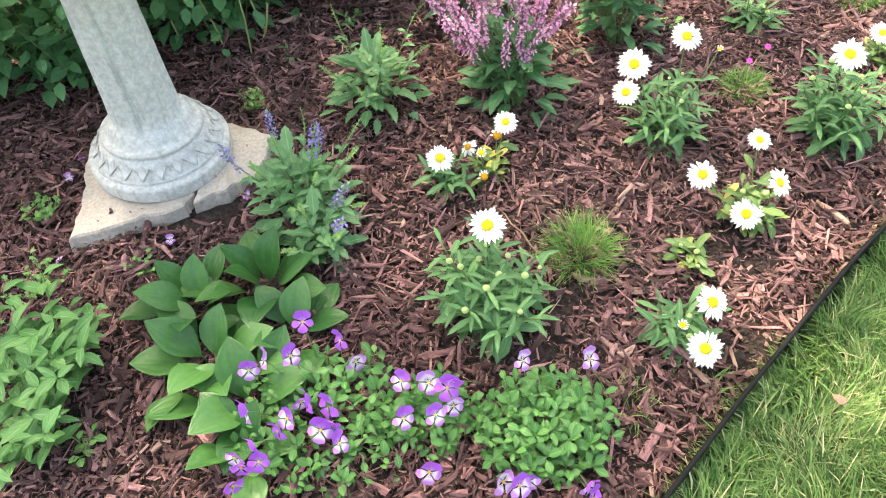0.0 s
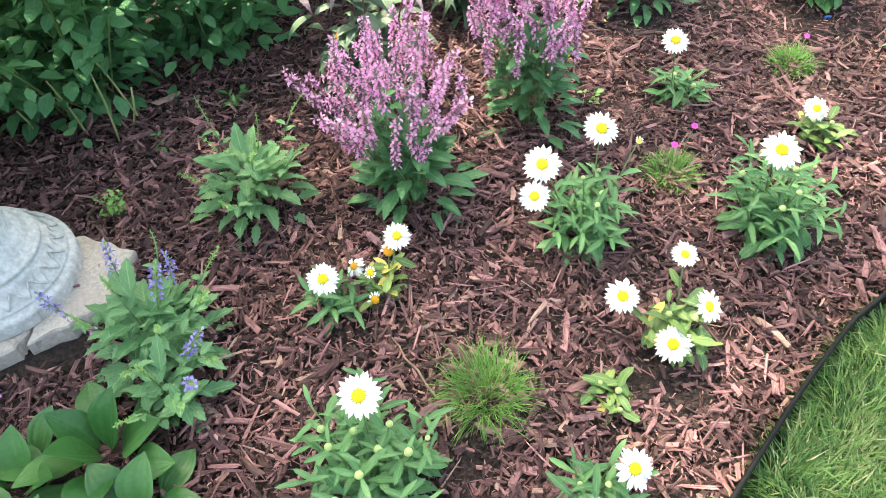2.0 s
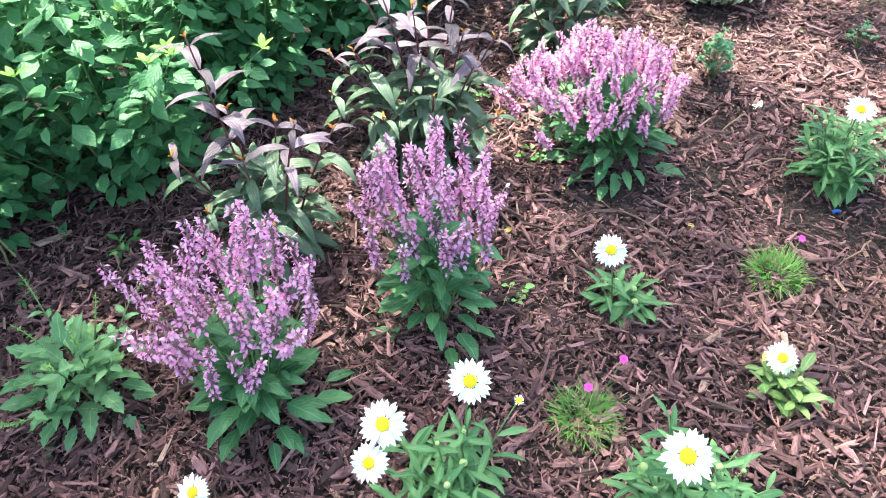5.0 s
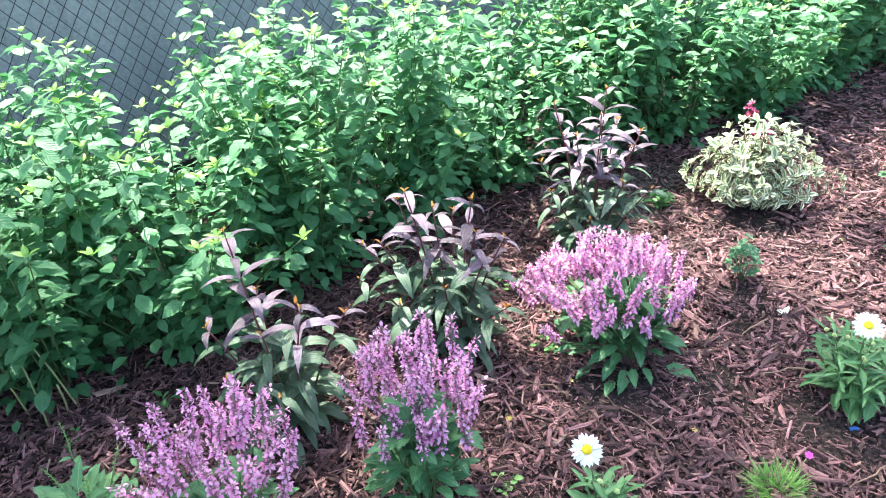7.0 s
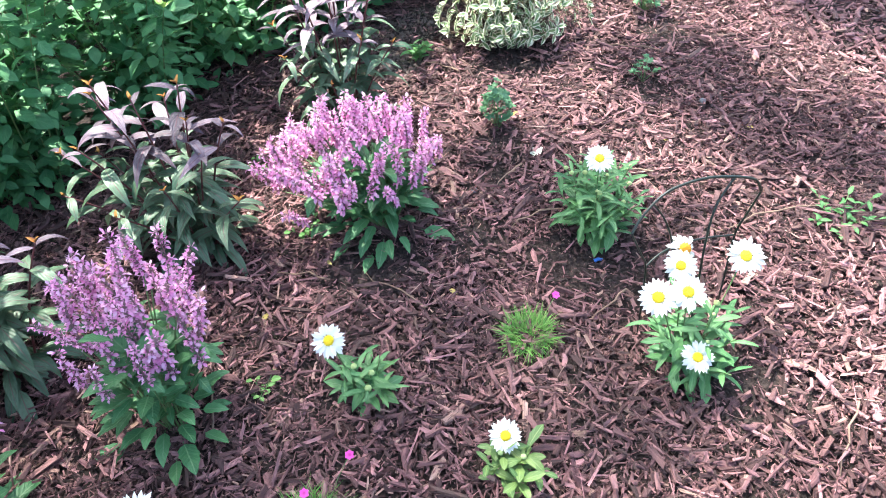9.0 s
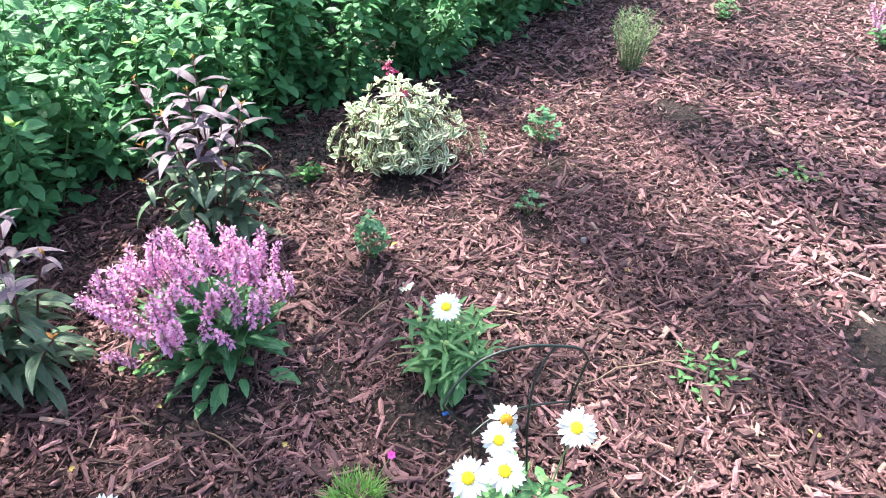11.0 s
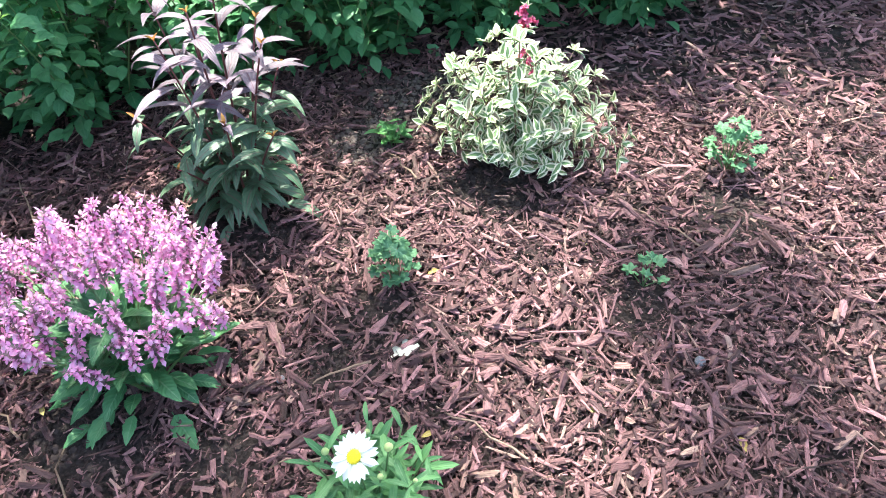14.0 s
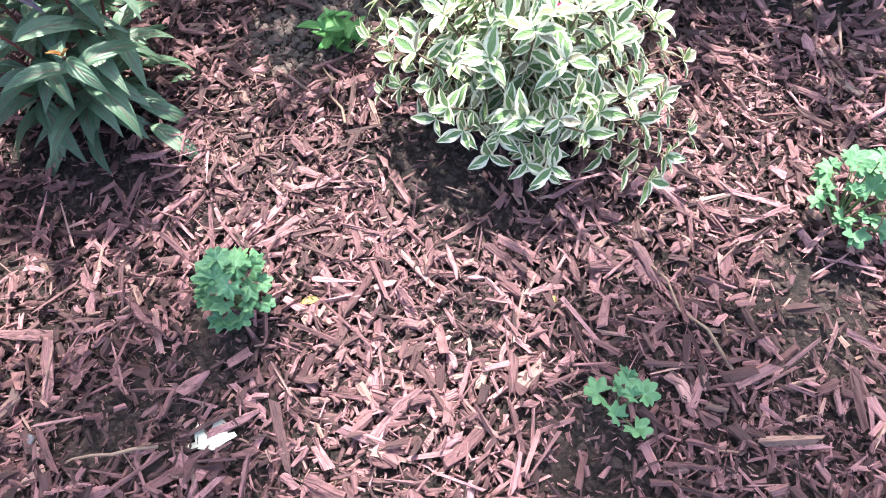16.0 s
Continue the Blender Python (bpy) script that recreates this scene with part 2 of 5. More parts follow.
M_HEDGE_NEW = leaf_material("shrub_leaf_new", (0.19, 0.39, 0.07), (0.37, 0.57, 0.13), (0.34, 0.54, 0.18), rough=0.4, veins=5)
M_HEDGE_NEWS = leaf_material("shrub_tip_mass", (0.19, 0.39, 0.07), (0.37, 0.57, 0.13), (0.34, 0.54, 0.18), rough=0.4, veins=5, island=True)
M_TUFT_PALE = leaf_material("feathery_blade", (0.16, 0.26, 0.11), (0.40, 0.48, 0.26), None, rough=0.6, island=True)
M_WEED = leaf_material("weed_leaf", (0.10, 0.26, 0.06), (0.24, 0.42, 0.12), (0.3, 0.5, 0.2), rough=0.45, veins=5)
M_STUB = plain_material("pale_cane", (0.24, 0.28, 0.10), (0.42, 0.44, 0.20), 0.6, 50)
M_TUFT = leaf_material("tuft_blade", (0.08, 0.24, 0.04), (0.26, 0.47, 0.11), None, rough=0.5, island=True, old=(0.34, 0.42, 0.14))
M_PINK = petal_material("magenta_petal", (0.80, 0.08, 0.50), (0.6, 0.05, 0.35), 0.1)
M_WIRE = plain_material("dark_green_wire", (0.008, 0.014, 0.012), (0.02, 0.03, 0.026), 0.35, 40, bump=0.1)
M_LINK = plain_material("black_vinyl_wire", (0.01, 0.01, 0.01), (0.03, 0.03, 0.03), 0.4, 40, bump=0.1)
M_BOARD = stone_material("grey_weathered_board", (0.33, 0.325, 0.32), (0.45, 0.445, 0.44), 12, (0.24, 0.235, 0.23), (1, 1, 0.15))
M_PALE = leaf_material("pale_fallen_leaf", (0.62, 0.62, 0.45), (0.78, 0.76, 0.6), (0.8, 0.78, 0.6), rough=0.6)
M_YELLOW = leaf_material("yellow_fallen_leaf", (0.5, 0.38, 0.1), (0.68, 0.55, 0.2), (0.7, 0.6, 0.3), rough=0.7)
M_PEBBLE = stone_material("grey_pebble", (0.13, 0.13, 0.145), (0.22, 0.22, 0.24), 30, (0.1, 0.1, 0.1))
M_BLUETAG = plain_material("blue_plastic", (0.03, 0.12, 0.4), (0.05, 0.18, 0.5), 0.4, 30)


# ---- mesh helpers ----
def as_mesh(name, verts, faces, material, uvs=None, smooth=True):
    me = bpy.data.meshes.new(name)
    me.from_pydata(verts, [], faces)
    if uvs is not None:
        layer = me.uv_layers.new(name="UVMap")
        idx = np.empty(len(me.loops), dtype=np.int32)
        me.loops.foreach_get("vertex_index", idx)
        layer.data.foreach_set("uv", np.asarray(uvs, dtype=np.float32)[idx].ravel())
    for m in (material if isinstance(material, (list, tuple)) else (material,)):
        me.materials.append(m)
    if smooth:
        me.polygons.foreach_set("use_smooth", np.ones(len(me.polygons), dtype=bool))
    me.update()
    return me


def shaped(name, data, material):
    return as_mesh(name, data[0], data[1], material, data[2])


def part(name, me, parent, m=None, label=""):
    ob = new(name, me)
    ob.parent = parent
    if m is not None:
        ob.matrix_basis = m
    if label:
        ob["label"] = label
    return ob


def thing(name, x, y, z=0.0, label="", category="", group="", kind=""):
    ob = new(name)
    ob.empty_display_size = 0.05
    ob.matrix_basis = pose(x, y, z)
    return tagged(ob, label, category, group, kind)


def leaf_data(length, width, n=6, bend=0.5, fold=0.25, rise=0.0, peak=0.42, stalk=0.0, teeth=0.0, wave=0.0, across=2, blunt=0.8):
    """A leaf from the origin along +Y, face up. Verts, faces, uvs."""
    vs, fs, uvs = [], [], []
    y = z = 0.0
    ang = rise
    rows = n + 1
    for i in range(rows):
        t = i / n
        if t < stalk:
            w = 0.03 * width
        else:
            s = (t - stalk) / (1 - stalk)
            p = math.log(0.5) / math.log(peak)
            w = width * 0.5 * max(math.sin(math.pi * min(max(s, 0.0), 1.0) ** p), 0.0) ** blunt
            w = max(w, 0.015 * width)
            if teeth and 0 < i < n:
                w *= 1 + teeth * (1 if i % 2 else -1)
        for j in range(-across // 2, across // 2 + 1):
            q = j / (across / 2)
            vs.append((q * w * math.cos(fold), y + 0.25 * abs(q) * teeth * w, z + abs(q) * w * math.sin(fold) + wave * w * math.sin(t * 11 + q)))
            uvs.append((0.5 + 0.5 * q, t))
        step = length / n
        y += step * math.cos(ang)
        z += step * math.sin(ang)
        ang -= bend / n
    c = across + 1
    for i in range(n):
        for j in range(across):
            a = i * c + j
            fs.append((a, a + 1, a + c + 1, a + c))
    return vs, fs, uvs


def leaf_meshes(name, material, count, length, width, bend=(0.3, 0.9), fold=(0.15, 0.4), **kw):
    out = []
    for _ in range(count):
        v, f, uv = leaf_data(length * RNG.uniform(0.9, 1.1), width * RNG.uniform(0.88, 1.12), bend=RNG.uniform(*bend), fold=RNG.uniform(*fold), **kw)
        out.append(as_mesh(name, v, f, material, uv))
    return out


def tube_data(points, r0, r1, sides=5):
    vs, fs = [], []
    n = len(points)
    for i, p in enumerate(points):
        p = Vector(p)
        d = Vector(points[min(i + 1, n - 1)]) - Vector(points[max(i - 1, 0)])
        q = d.to_track_quat("Z", "Y")
        r = r0 + (r1 - r0) * i / (n - 1)
        for k in range(sides):
            a = 2 * math.pi * k / sides
            vs.append(tuple(p + q @ Vector((r * math.cos(a), r * math.sin(a), 0))))
    for i in range(n - 1):
        for k in range(sides):
            a, b = i * sides + k, i * sides + (k + 1) % sides
            fs.append((a, b, b + sides, a + sides))
    fs.append(tuple(range((n - 1) * sides, n * sides)))
    return vs, fs


def tube(name, points, r0, r1, material, sides=5):
    return as_mesh(name, *tube_data(points, r0, r1, sides), material)


def turn(az, pitch, roll=0.0):
    """Leaf turned: az from +Y about z, pitch up, roll about its length (radians)."""
    return Matrix.Rotation(az, 4, "Z") @ Matrix.Rotation(pitch, 4, "X") @ Matrix.Rotation(roll, 4, "Y")


def put(p, rot, s=1.0):
    return Matrix.Translation(p) @ rot @ Matrix.Scale(s, 4)


class Soup:
    """Many small pieces joined into one mesh."""
    def __init__(self):
        self.v, self.f, self.uv, self.mi, self.n = [], [], [], [], 0

    def add(self, data, m, slot=0):
        v = np.asarray(data[0], dtype=np.float64)
        r = np.array(m.to_3x3())
        t = np.array(m.translation)
        self.v.append(v @ r.T + t)
        self.f.extend(tuple(i + self.n for i in f) for f in data[1])
        self.uv.append(np.asarray(data[2]) if len(data) > 2 else np.zeros((len(v), 2)))
        self.mi.extend([slot] * len(data[1]))
        self.n += len(v)

    def mesh(self, name, materials, smooth=True):
        me = as_mesh(name, np.concatenate(self.v).tolist(), self.f, materials, np.concatenate(self.uv), smooth)
        me.polygons.foreach_set("material_index", np.array(self.mi, dtype=np.int32))
        return me


def arc(base, tip, sag=0.3, n=5):
    """A stem that leaves the ground upright and leans out to its tip."""
    b, t = Vector(base), Vector(tip)
    mid = Vector((b.x + (t.x - b.x) * sag, b.y + (t.y - b.y) * sag, b.z + (t.z - b.z) * 0.6))
    return [b * (1 - s) ** 2 + mid * 2 * s * (1 - s) + t * s * s for s in [i / n for i in range(n + 1)]]


def dome(radius, height, n=10, rings=4):
    vs, fs, uv = [], [], []
    for i in range(rings):
        a = i / rings * math.pi / 2
        for k in range(n):
            b = 2 * math.pi * k / n
            vs.append((radius * math.cos(a) * math.cos(b), radius * math.cos(a) * math.sin(b), height * math.sin(a)))
            uv.append((0.5, i / rings))
    vs.append((0, 0, height))
    uv.append((0.5, 1))
    for i in range(rings - 1):
        for k in range(n):
            a, b = i * n + k, i * n + (k + 1) % n
            fs.append((a, b, b + n, a + n))
    for k in range(n):
        fs.append(((rings - 1) * n + k, (rings - 1) * n + (k + 1) % n, len(vs) - 1))
    return vs, fs, uv


# ---- ground ----
EDGE_X = (-5.0, -1.0, -0.3, 0.0, 0.2, 0.353, 0.507, 0.7, 0.917, 1.07, 1.38, 1.8, 2.3, 3.0, 4.0, 8.0)
EDGE_Y = (-4.4, -0.8, -0.1, 0.19, 0.38, 0.524, 0.669, 0.848, 1.039, 1.165, 1.343, 1.5, 1.62, 1.7, 1.75, 1.8)
HEDGE_X = (-4.0, -1.45, -0.95, -0.42, -0.08, 0.2, 0.5, 1.14, 1.75, 2.3, 2.65, 5.0)
HEDGE_Y = (0.5, 1.80, 2.07, 2.33, 2.76, 3.11, 3.5, 4.0, 4.42, 4.95, 5.33, 7.6)


def edge_y(x):
    return np.interp(x, EDGE_X, EDGE_Y)


def hedge_y(x):
    return np.interp(x, HEDGE_X, HEDGE_Y)


def ground_z(x, y):
    p = Vector((x, y, 0))
    return 0.012 * noise.noise(p * 2.1) + 0.007 * noise.noise(p * 7.0) + 0.003 * noise.noise(p * 23.0)


def build_ground():
    ticks = [-400, -150, -60, -25, -12, -6, -4, -3, -2, -1, 0, 1, 2, 3, 4, 5, 6, 8, 12, 25, 60, 150, 400]
    n = len(ticks)
    vs = [(x, y, -0.03) for y in ticks for x in ticks]
    fs = [(j * n + i, j * n + i + 1, (j + 1) * n + i + 1, (j + 1) * n + i) for j in range(n - 1) for i in range(n - 1)]
    g = new("ground", as_mesh("ground", vs, fs, M_LAWN))
    tagged(g, "grassy earth running out under the lawn and bed", "ground", kind="structure")
    # the bed's soil
    nx, ny = 250, 210
    vs, fs = [], []
    for j in range(ny + 1):
        for i in range(nx + 1):
            x = -3.2 + 10.0 * i / nx
            ye = float(edge_y(x))
            y = ye + (8.0 - ye) * (j / ny) ** 1.15
            vs.append((x, y, ground_z(x, y) - (0.012 if j == 0 else 0)))
    for j in range(ny):
        for i in range(nx):
            a = j * (nx + 1) + i
            fs.append((a, a + 1, a + nx + 2, a + nx + 1))
    bed = new("mulch_bed", as_mesh("mulch_bed", vs, fs, M_SOIL))
    tagged(bed, "dark crumbly soil of the flower bed under red-brown bark mulch", "flower bed", kind="structure")
    return bed


BED = build_ground()


# ---- shrub hedge ----
HEDGE_LEAF = leaf_meshes("shrub_leaf", M_HEDGE, 6, 0.074, 0.046, (0.2, 0.8), (0.1, 0.35), n=5, peak=0.42, stalk=0.06)
HEDGE_NEW = leaf_meshes("shrub_tip_leaf", M_HEDGE_NEW, 3, 0.042, 0.021, (0.1, 0.5), (0.2, 0.45), n=5, peak=0.42, stalk=0.06)
HEDGE_DATA = [leaf_data(0.072, 0.044, n=3, bend=b, fold=f, peak=0.42, stalk=0.07) for b, f in ((0.3, 0.2), (0.7, 0.3), (0.1, 0.1), (0.9, 0.25))]


TIP_DATA = leaf_data(0.042, 0.021, n=3, bend=0.3, fold=0.3, stalk=0.06)


def shrub(x, y, height, radius, parts, label):
    """Leafy shrub of arching canes with opposite leaves."""
    root = thing("shrub", x, y, 0.0, label, "shrub", "hedge of shrubs along the fence")
    rng = random.Random(int(abs(x * 991 + y * 757)))
    mass, made = Soup(), 0
    canes = 30
    for c in range(canes):
        a = rng.uniform(0, 2 * math.pi)
        lean = radius * math.sqrt(rng.uniform(0.02, 1.0))
        h = height * rng.uniform(0.62, 1.05) * (1 - 0.28 * (lean / radius) ** 2)
        foot = (0.25 * lean * math.cos(a), 0.25 * lean * math.sin(a), 0)
        tip = Vector((lean * math.cos(a), lean * math.sin(a), h))
        pts = arc(foot, tip, 0.45, 6)
        me = tube("cane", pts, 0.0035, 0.0015, M_WOOD if rng.random() < 0.4 else M_STEM, 4)
        if c < 4:
            part("cane", me, root)
        else:
            v, f = tube_data(pts, 0.0035, 0.0015, 4)
            mass.add((v, f), Matrix.Identity(4), 1)
        steps = int(h / 0.038)
        for s in range(steps):
            t = 0.06 + 0.94 * s / steps
            k = t * 6
            i = min(int(k), 5)
            p = pts[i].lerp(pts[i + 1], k - i)
            base_az = rng.uniform(0, 6.28)
            spread = 0.02 + 0.14 * (1 - t) * rng.random()
            for q in (0, 1, 2):
                az = base_az + q * 2.1 + rng.uniform(-0.4, 0.4)
                d = Vector((-math.sin(az), math.cos(az), 0))
                at = p + d * spread * rng.uniform(0.2, 1.3)
                at.z = max(at.z + rng.uniform(-0.02, 0.02), 0.03)
                m = put(at, turn(az, rng.uniform(-0.5, 0.45), rng.uniform(-0.5, 0.5)), rng.uniform(0.62, 1.15))
                outer = (at.x * 0.65 - at.y * 0.76) > 0.12 * radius
                if outer and made < parts and rng.random() < 0.35:
                    part("leaf", rng.choice(HEDGE_LEAF), root, m)
                    made += 1
                else:
                    mass.add(rng.choice(HEDGE_DATA), m)
        for q in range(4):
            m = put(tip, turn(q * 1.57 + rng.random(), rng.uniform(0.3, 0.9)), rng.uniform(0.7, 1.1))
            if parts > 60 and c < 8:
                part("tip_leaf", rng.choice(HEDGE_NEW), root, m)
            else:
                mass.add(TIP_DATA, m, 2)
    ob = part("leaf_mass", mass.mesh("leaf_mass", [M_HEDGES, M_STEM, M_HEDGE_NEWS]), root)
    ob["kind"] = "stuff"


def hedge_row():
    along = [-2.6, -2.1, -1.62, -1.15, -0.72, -0.35, -0.02, 0.3, 0.62, 1.0, 1.4, 1.8, 2.2, 2.6, 3.0]
    rng = random.Random(5)
    for k, x in enumerate(along):
        y = float(hedge_y(x))
        r = 0.46 + 0.04 * (k % 3)
        h = 0.98 + 0.1 * math.sin(k * 2.1)
        off = r * (0.47 if x > -0.3 else 0.36)
        shrub(x - 0.65 * off, y + 0.76 * off, h, r, 34 if -1.5 < x < 2.3 else 5, "leafy green shrub with bright new tips, in front of the fence")
        if k % 2 == 0:
            shrub(x - 0.65 * (off + 0.55), y + 0.76 * (off + 0.55), h * 1.03, r, 6, "leafy green shrub growing against the fence")


hedge_row()


def pruned_canes():
    root = thing("pruned_shrub", -0.95, 2.12, 0, "cut pale canes standing at the foot of the hedge", "shrub")
    rng = random.Random(17)
    for k in range(13):
        p = Vector((rng.uniform(-0.40, 0.35), rng.uniform(-0.08, 0.25) + 0.0, 0))
        h = rng.uniform(0.10, 0.32)
        tip = p + Vector((rng.uniform(-0.08, 0.08), rng.uniform(-0.12, 0.02), h))
        part("cane", tube("cane", [p, p.lerp(tip, 0.5) + Vector((0.006, 0, 0)), tip], 0.0035, 0.0028, M_STUB, 6), root)


pruned_canes()


# ---- fence behind the hedge ----
def fence():
    d, n = Vector((0.76, 0.65, 0)), Vector((-0.65, 0.76, 0))
    start = Vector((0.2, 3.11, 0)) + n * 1.55 - d * 4.5
    length = 11.0
    az = math.atan2(d.y, d.x)
    root = thing("board_fence", start.x, start.y, 0, "grey weathered board fence behind black chain link", "fence", kind="structure")
    root.matrix_basis = pose(start.x, start.y, 0, 0, 0, math.degrees(az))
    w = 0.30
    for k in range(int(length / w)):
        x0, x1 = k * w - 0.006, (k + 1) * w + 0.006
        y0 = 0.10 + 0.023 * (k % 2)
        v = [(x0, y0, 0), (x1, y0, 0), (x1, y0 + 0.02, 0), (x0, y0 + 0.02, 0), (x0, y0, 1.6), (x1, y0, 1.6), (x1, y0 + 0.02, 1.6), (x0, y0 + 0.02, 1.6)]
        f = [(0, 1, 5, 4), (1, 2, 6, 5), (2, 3, 7, 6), (3, 0, 4, 7), (4, 5, 6, 7), (0, 3, 2, 1)]
        part("board", as_mesh("board", v, f, M_BOARD, smooth=False), root)
    link = thing("chain_link_fence", start.x, start.y, 0, "black vinyl chain link mesh on round posts", "fence", kind="structure")
    link.matrix_basis = root.matrix_basis
    wires = Soup()
    s, h = 0.075, 1.5
    for k in range(int(length / s) + 20):
        for sign in (1, -1):
            x0 = k * s
            a, b = (x0, 0.0, 0.02), (x0 + sign * h * 0.75, 0.004 * sign, h)
            wires.add(tube_data([Vector(a), Vector(b)], 0.0018, 0.0018, 4), Matrix.Identity(4))
    part("wire_mesh", wires.mesh("wire_mesh", M_LINK), link)["kind"] = "stuff"
    for k in range(5):
        x = 0.4 + k * 2.5
        part("post", tube("post", [(x, 0.03, 0), (x, 0.03, 0.8), (x, 0.03, 1.55)], 0.026, 0.026, M_LINK, 14), link)
    part("top_rail", tube("top_rail", [(0, 0.03, 1.52), (length / 2, 0.03, 1.52), (length, 0.03, 1.52)], 0.02, 0.02, M_LINK, 12), link)


fence()


# ---- unseen trees, added behind the fence so their crowns shade the bed ----
def shade_tree(x, y, clumps, seed, label):
    """clumps: the spot on the bed that each one shades, its spread, its leaves."""
    root = thing("tree", x, y, 0, label, "tree", "trees behind the fence")
    rng = random.Random(seed)
    trunk = Soup()
    trunk.add(tube_data([(0, 0, 0), (0.03, -0.04, 1.5), (0.05, -0.1, 3.0), (0.2, -0.3, 4.6)], 0.16, 0.05, 9), Matrix.Identity(4))
    leaf = [leaf_data(0.17, 0.12, n=3, bend=b, fold=0.2) for b in (0.3, 0.8)]
    crown = Soup()
    for gx, gy, sp, cnt in clumps:
        z = rng.uniform(4.6, 5.8)
        c = Vector((gx, gy, 0)) + TO_SUN * (z / TO_SUN.z)
        local = c - Vector((x, y, 0))
        trunk.add(tube_data(arc((0.05, -0.1, 3.0 + rng.random()), local, 0.4, 5), 0.012, 0.003, 5), Matrix.Identity(4))
        for _ in range(cnt):
            o = Vector((rng.gauss(0, 0.5), rng.gauss(0, 0.5), rng.gauss(0, 0.35))) * sp
            crown.add(rng.choice(leaf), put(local + o, turn(rng.uniform(0, 6.3), rng.uniform(-0.8, 0.4), rng.uniform(-0.6, 0.6)), rng.uniform(0.7, 1.2)))
    part("trunk", trunk.mesh("trunk", M_WOOD), root)
    part("crown", crown.mesh("crown", M_HEDGES), root)["kind"] = "stuff"


def shade_trees():
    rng = random.Random(12)
    near = []
    for q in range(84):
        gx = -2.1 + 3.6 * ((q * 0.618034) % 1)
        near.append((gx, rng.uniform(0.0, 2.05), 0.42, 23))
    for q in range(9):
        near.append((0.7 + 1.2 * ((q * 0.618034) % 1), rng.uniform(1.7, 2.35), 0.30, 15))
    shade_tree(-3.7, 2.9, near, 11, "tall leafy unseen tree added behind the fence to shade the bed's end")
    far = []
    # boughs whose shade lies in streaks: from, to, clumps, spread
    for (ax, ay), (bx, by), ln, sp in (((2.03, 3.40), (2.72, 2.2), 9, 0.20), ((2.72, 3.78), (3.5, 2.75), 9, 0.18), ((1.42, 2.95), (1.70, 2.25), 4, 0.15), ((1.25, 2.50), (1.30, 2.20), 1, 0.14),
                                       ((3.1, 4.6), (3.9, 3.6), 8, 0.2), ((2.25, 4.85), (2.55, 4.45), 4, 0.16)):
        for q in range(ln):
            f = (q + 0.5) / ln
            far.append((ax + (bx - ax) * f + rng.uniform(-0.05, 0.05), ay + (by - ay) * f + rng.uniform(-0.05, 0.05), sp, 30))
    shade_tree(3.0, 8.2, far, 13, "tall airy unseen tree added behind the fence to dapple the bed")


shade_trees()


# ---- bird bath ----
def lathe(profile, n=40, flutes=None):
    vs, fs = [], []
    for r, z in profile:
        for k in range(n):
            a = 2 * math.pi * k / n
            rr = r
            if flutes and flutes[0] < z < flutes[1]:
                rr = r + flutes[2] * (0.5 - abs(math.cos(a * flutes[3] / 2))) + 0.002 * noise.noise(Vector((a * 3, z * 6, 0)))
            vs.append((rr * math.cos(a), rr * math.sin(a), z))
    for i in range(len(profile) - 1):
        for k in range(n):
            a, b = i * n + k, i * n + (k + 1) % n
            fs.append((a, b, b + n, a + n))
    fs.append(tuple(range((len(profile) - 1) * n, len(profile) * n)))
    return vs, fs


def creased(profile, d=0.0008):
    """Extra rings close to each corner, so that mouldings keep crisp lines."""
    out = [profile[0]]
    for i in range(1, len(profile) - 1):
        p, a, c = Vector(profile[i]), Vector(profile[i - 1]), Vector(profile[i + 1])
        out += [tuple(p + (a - p).normalized() * d), tuple(p + (c - p).normalized() * d)]
    return out + [profile[-1]]


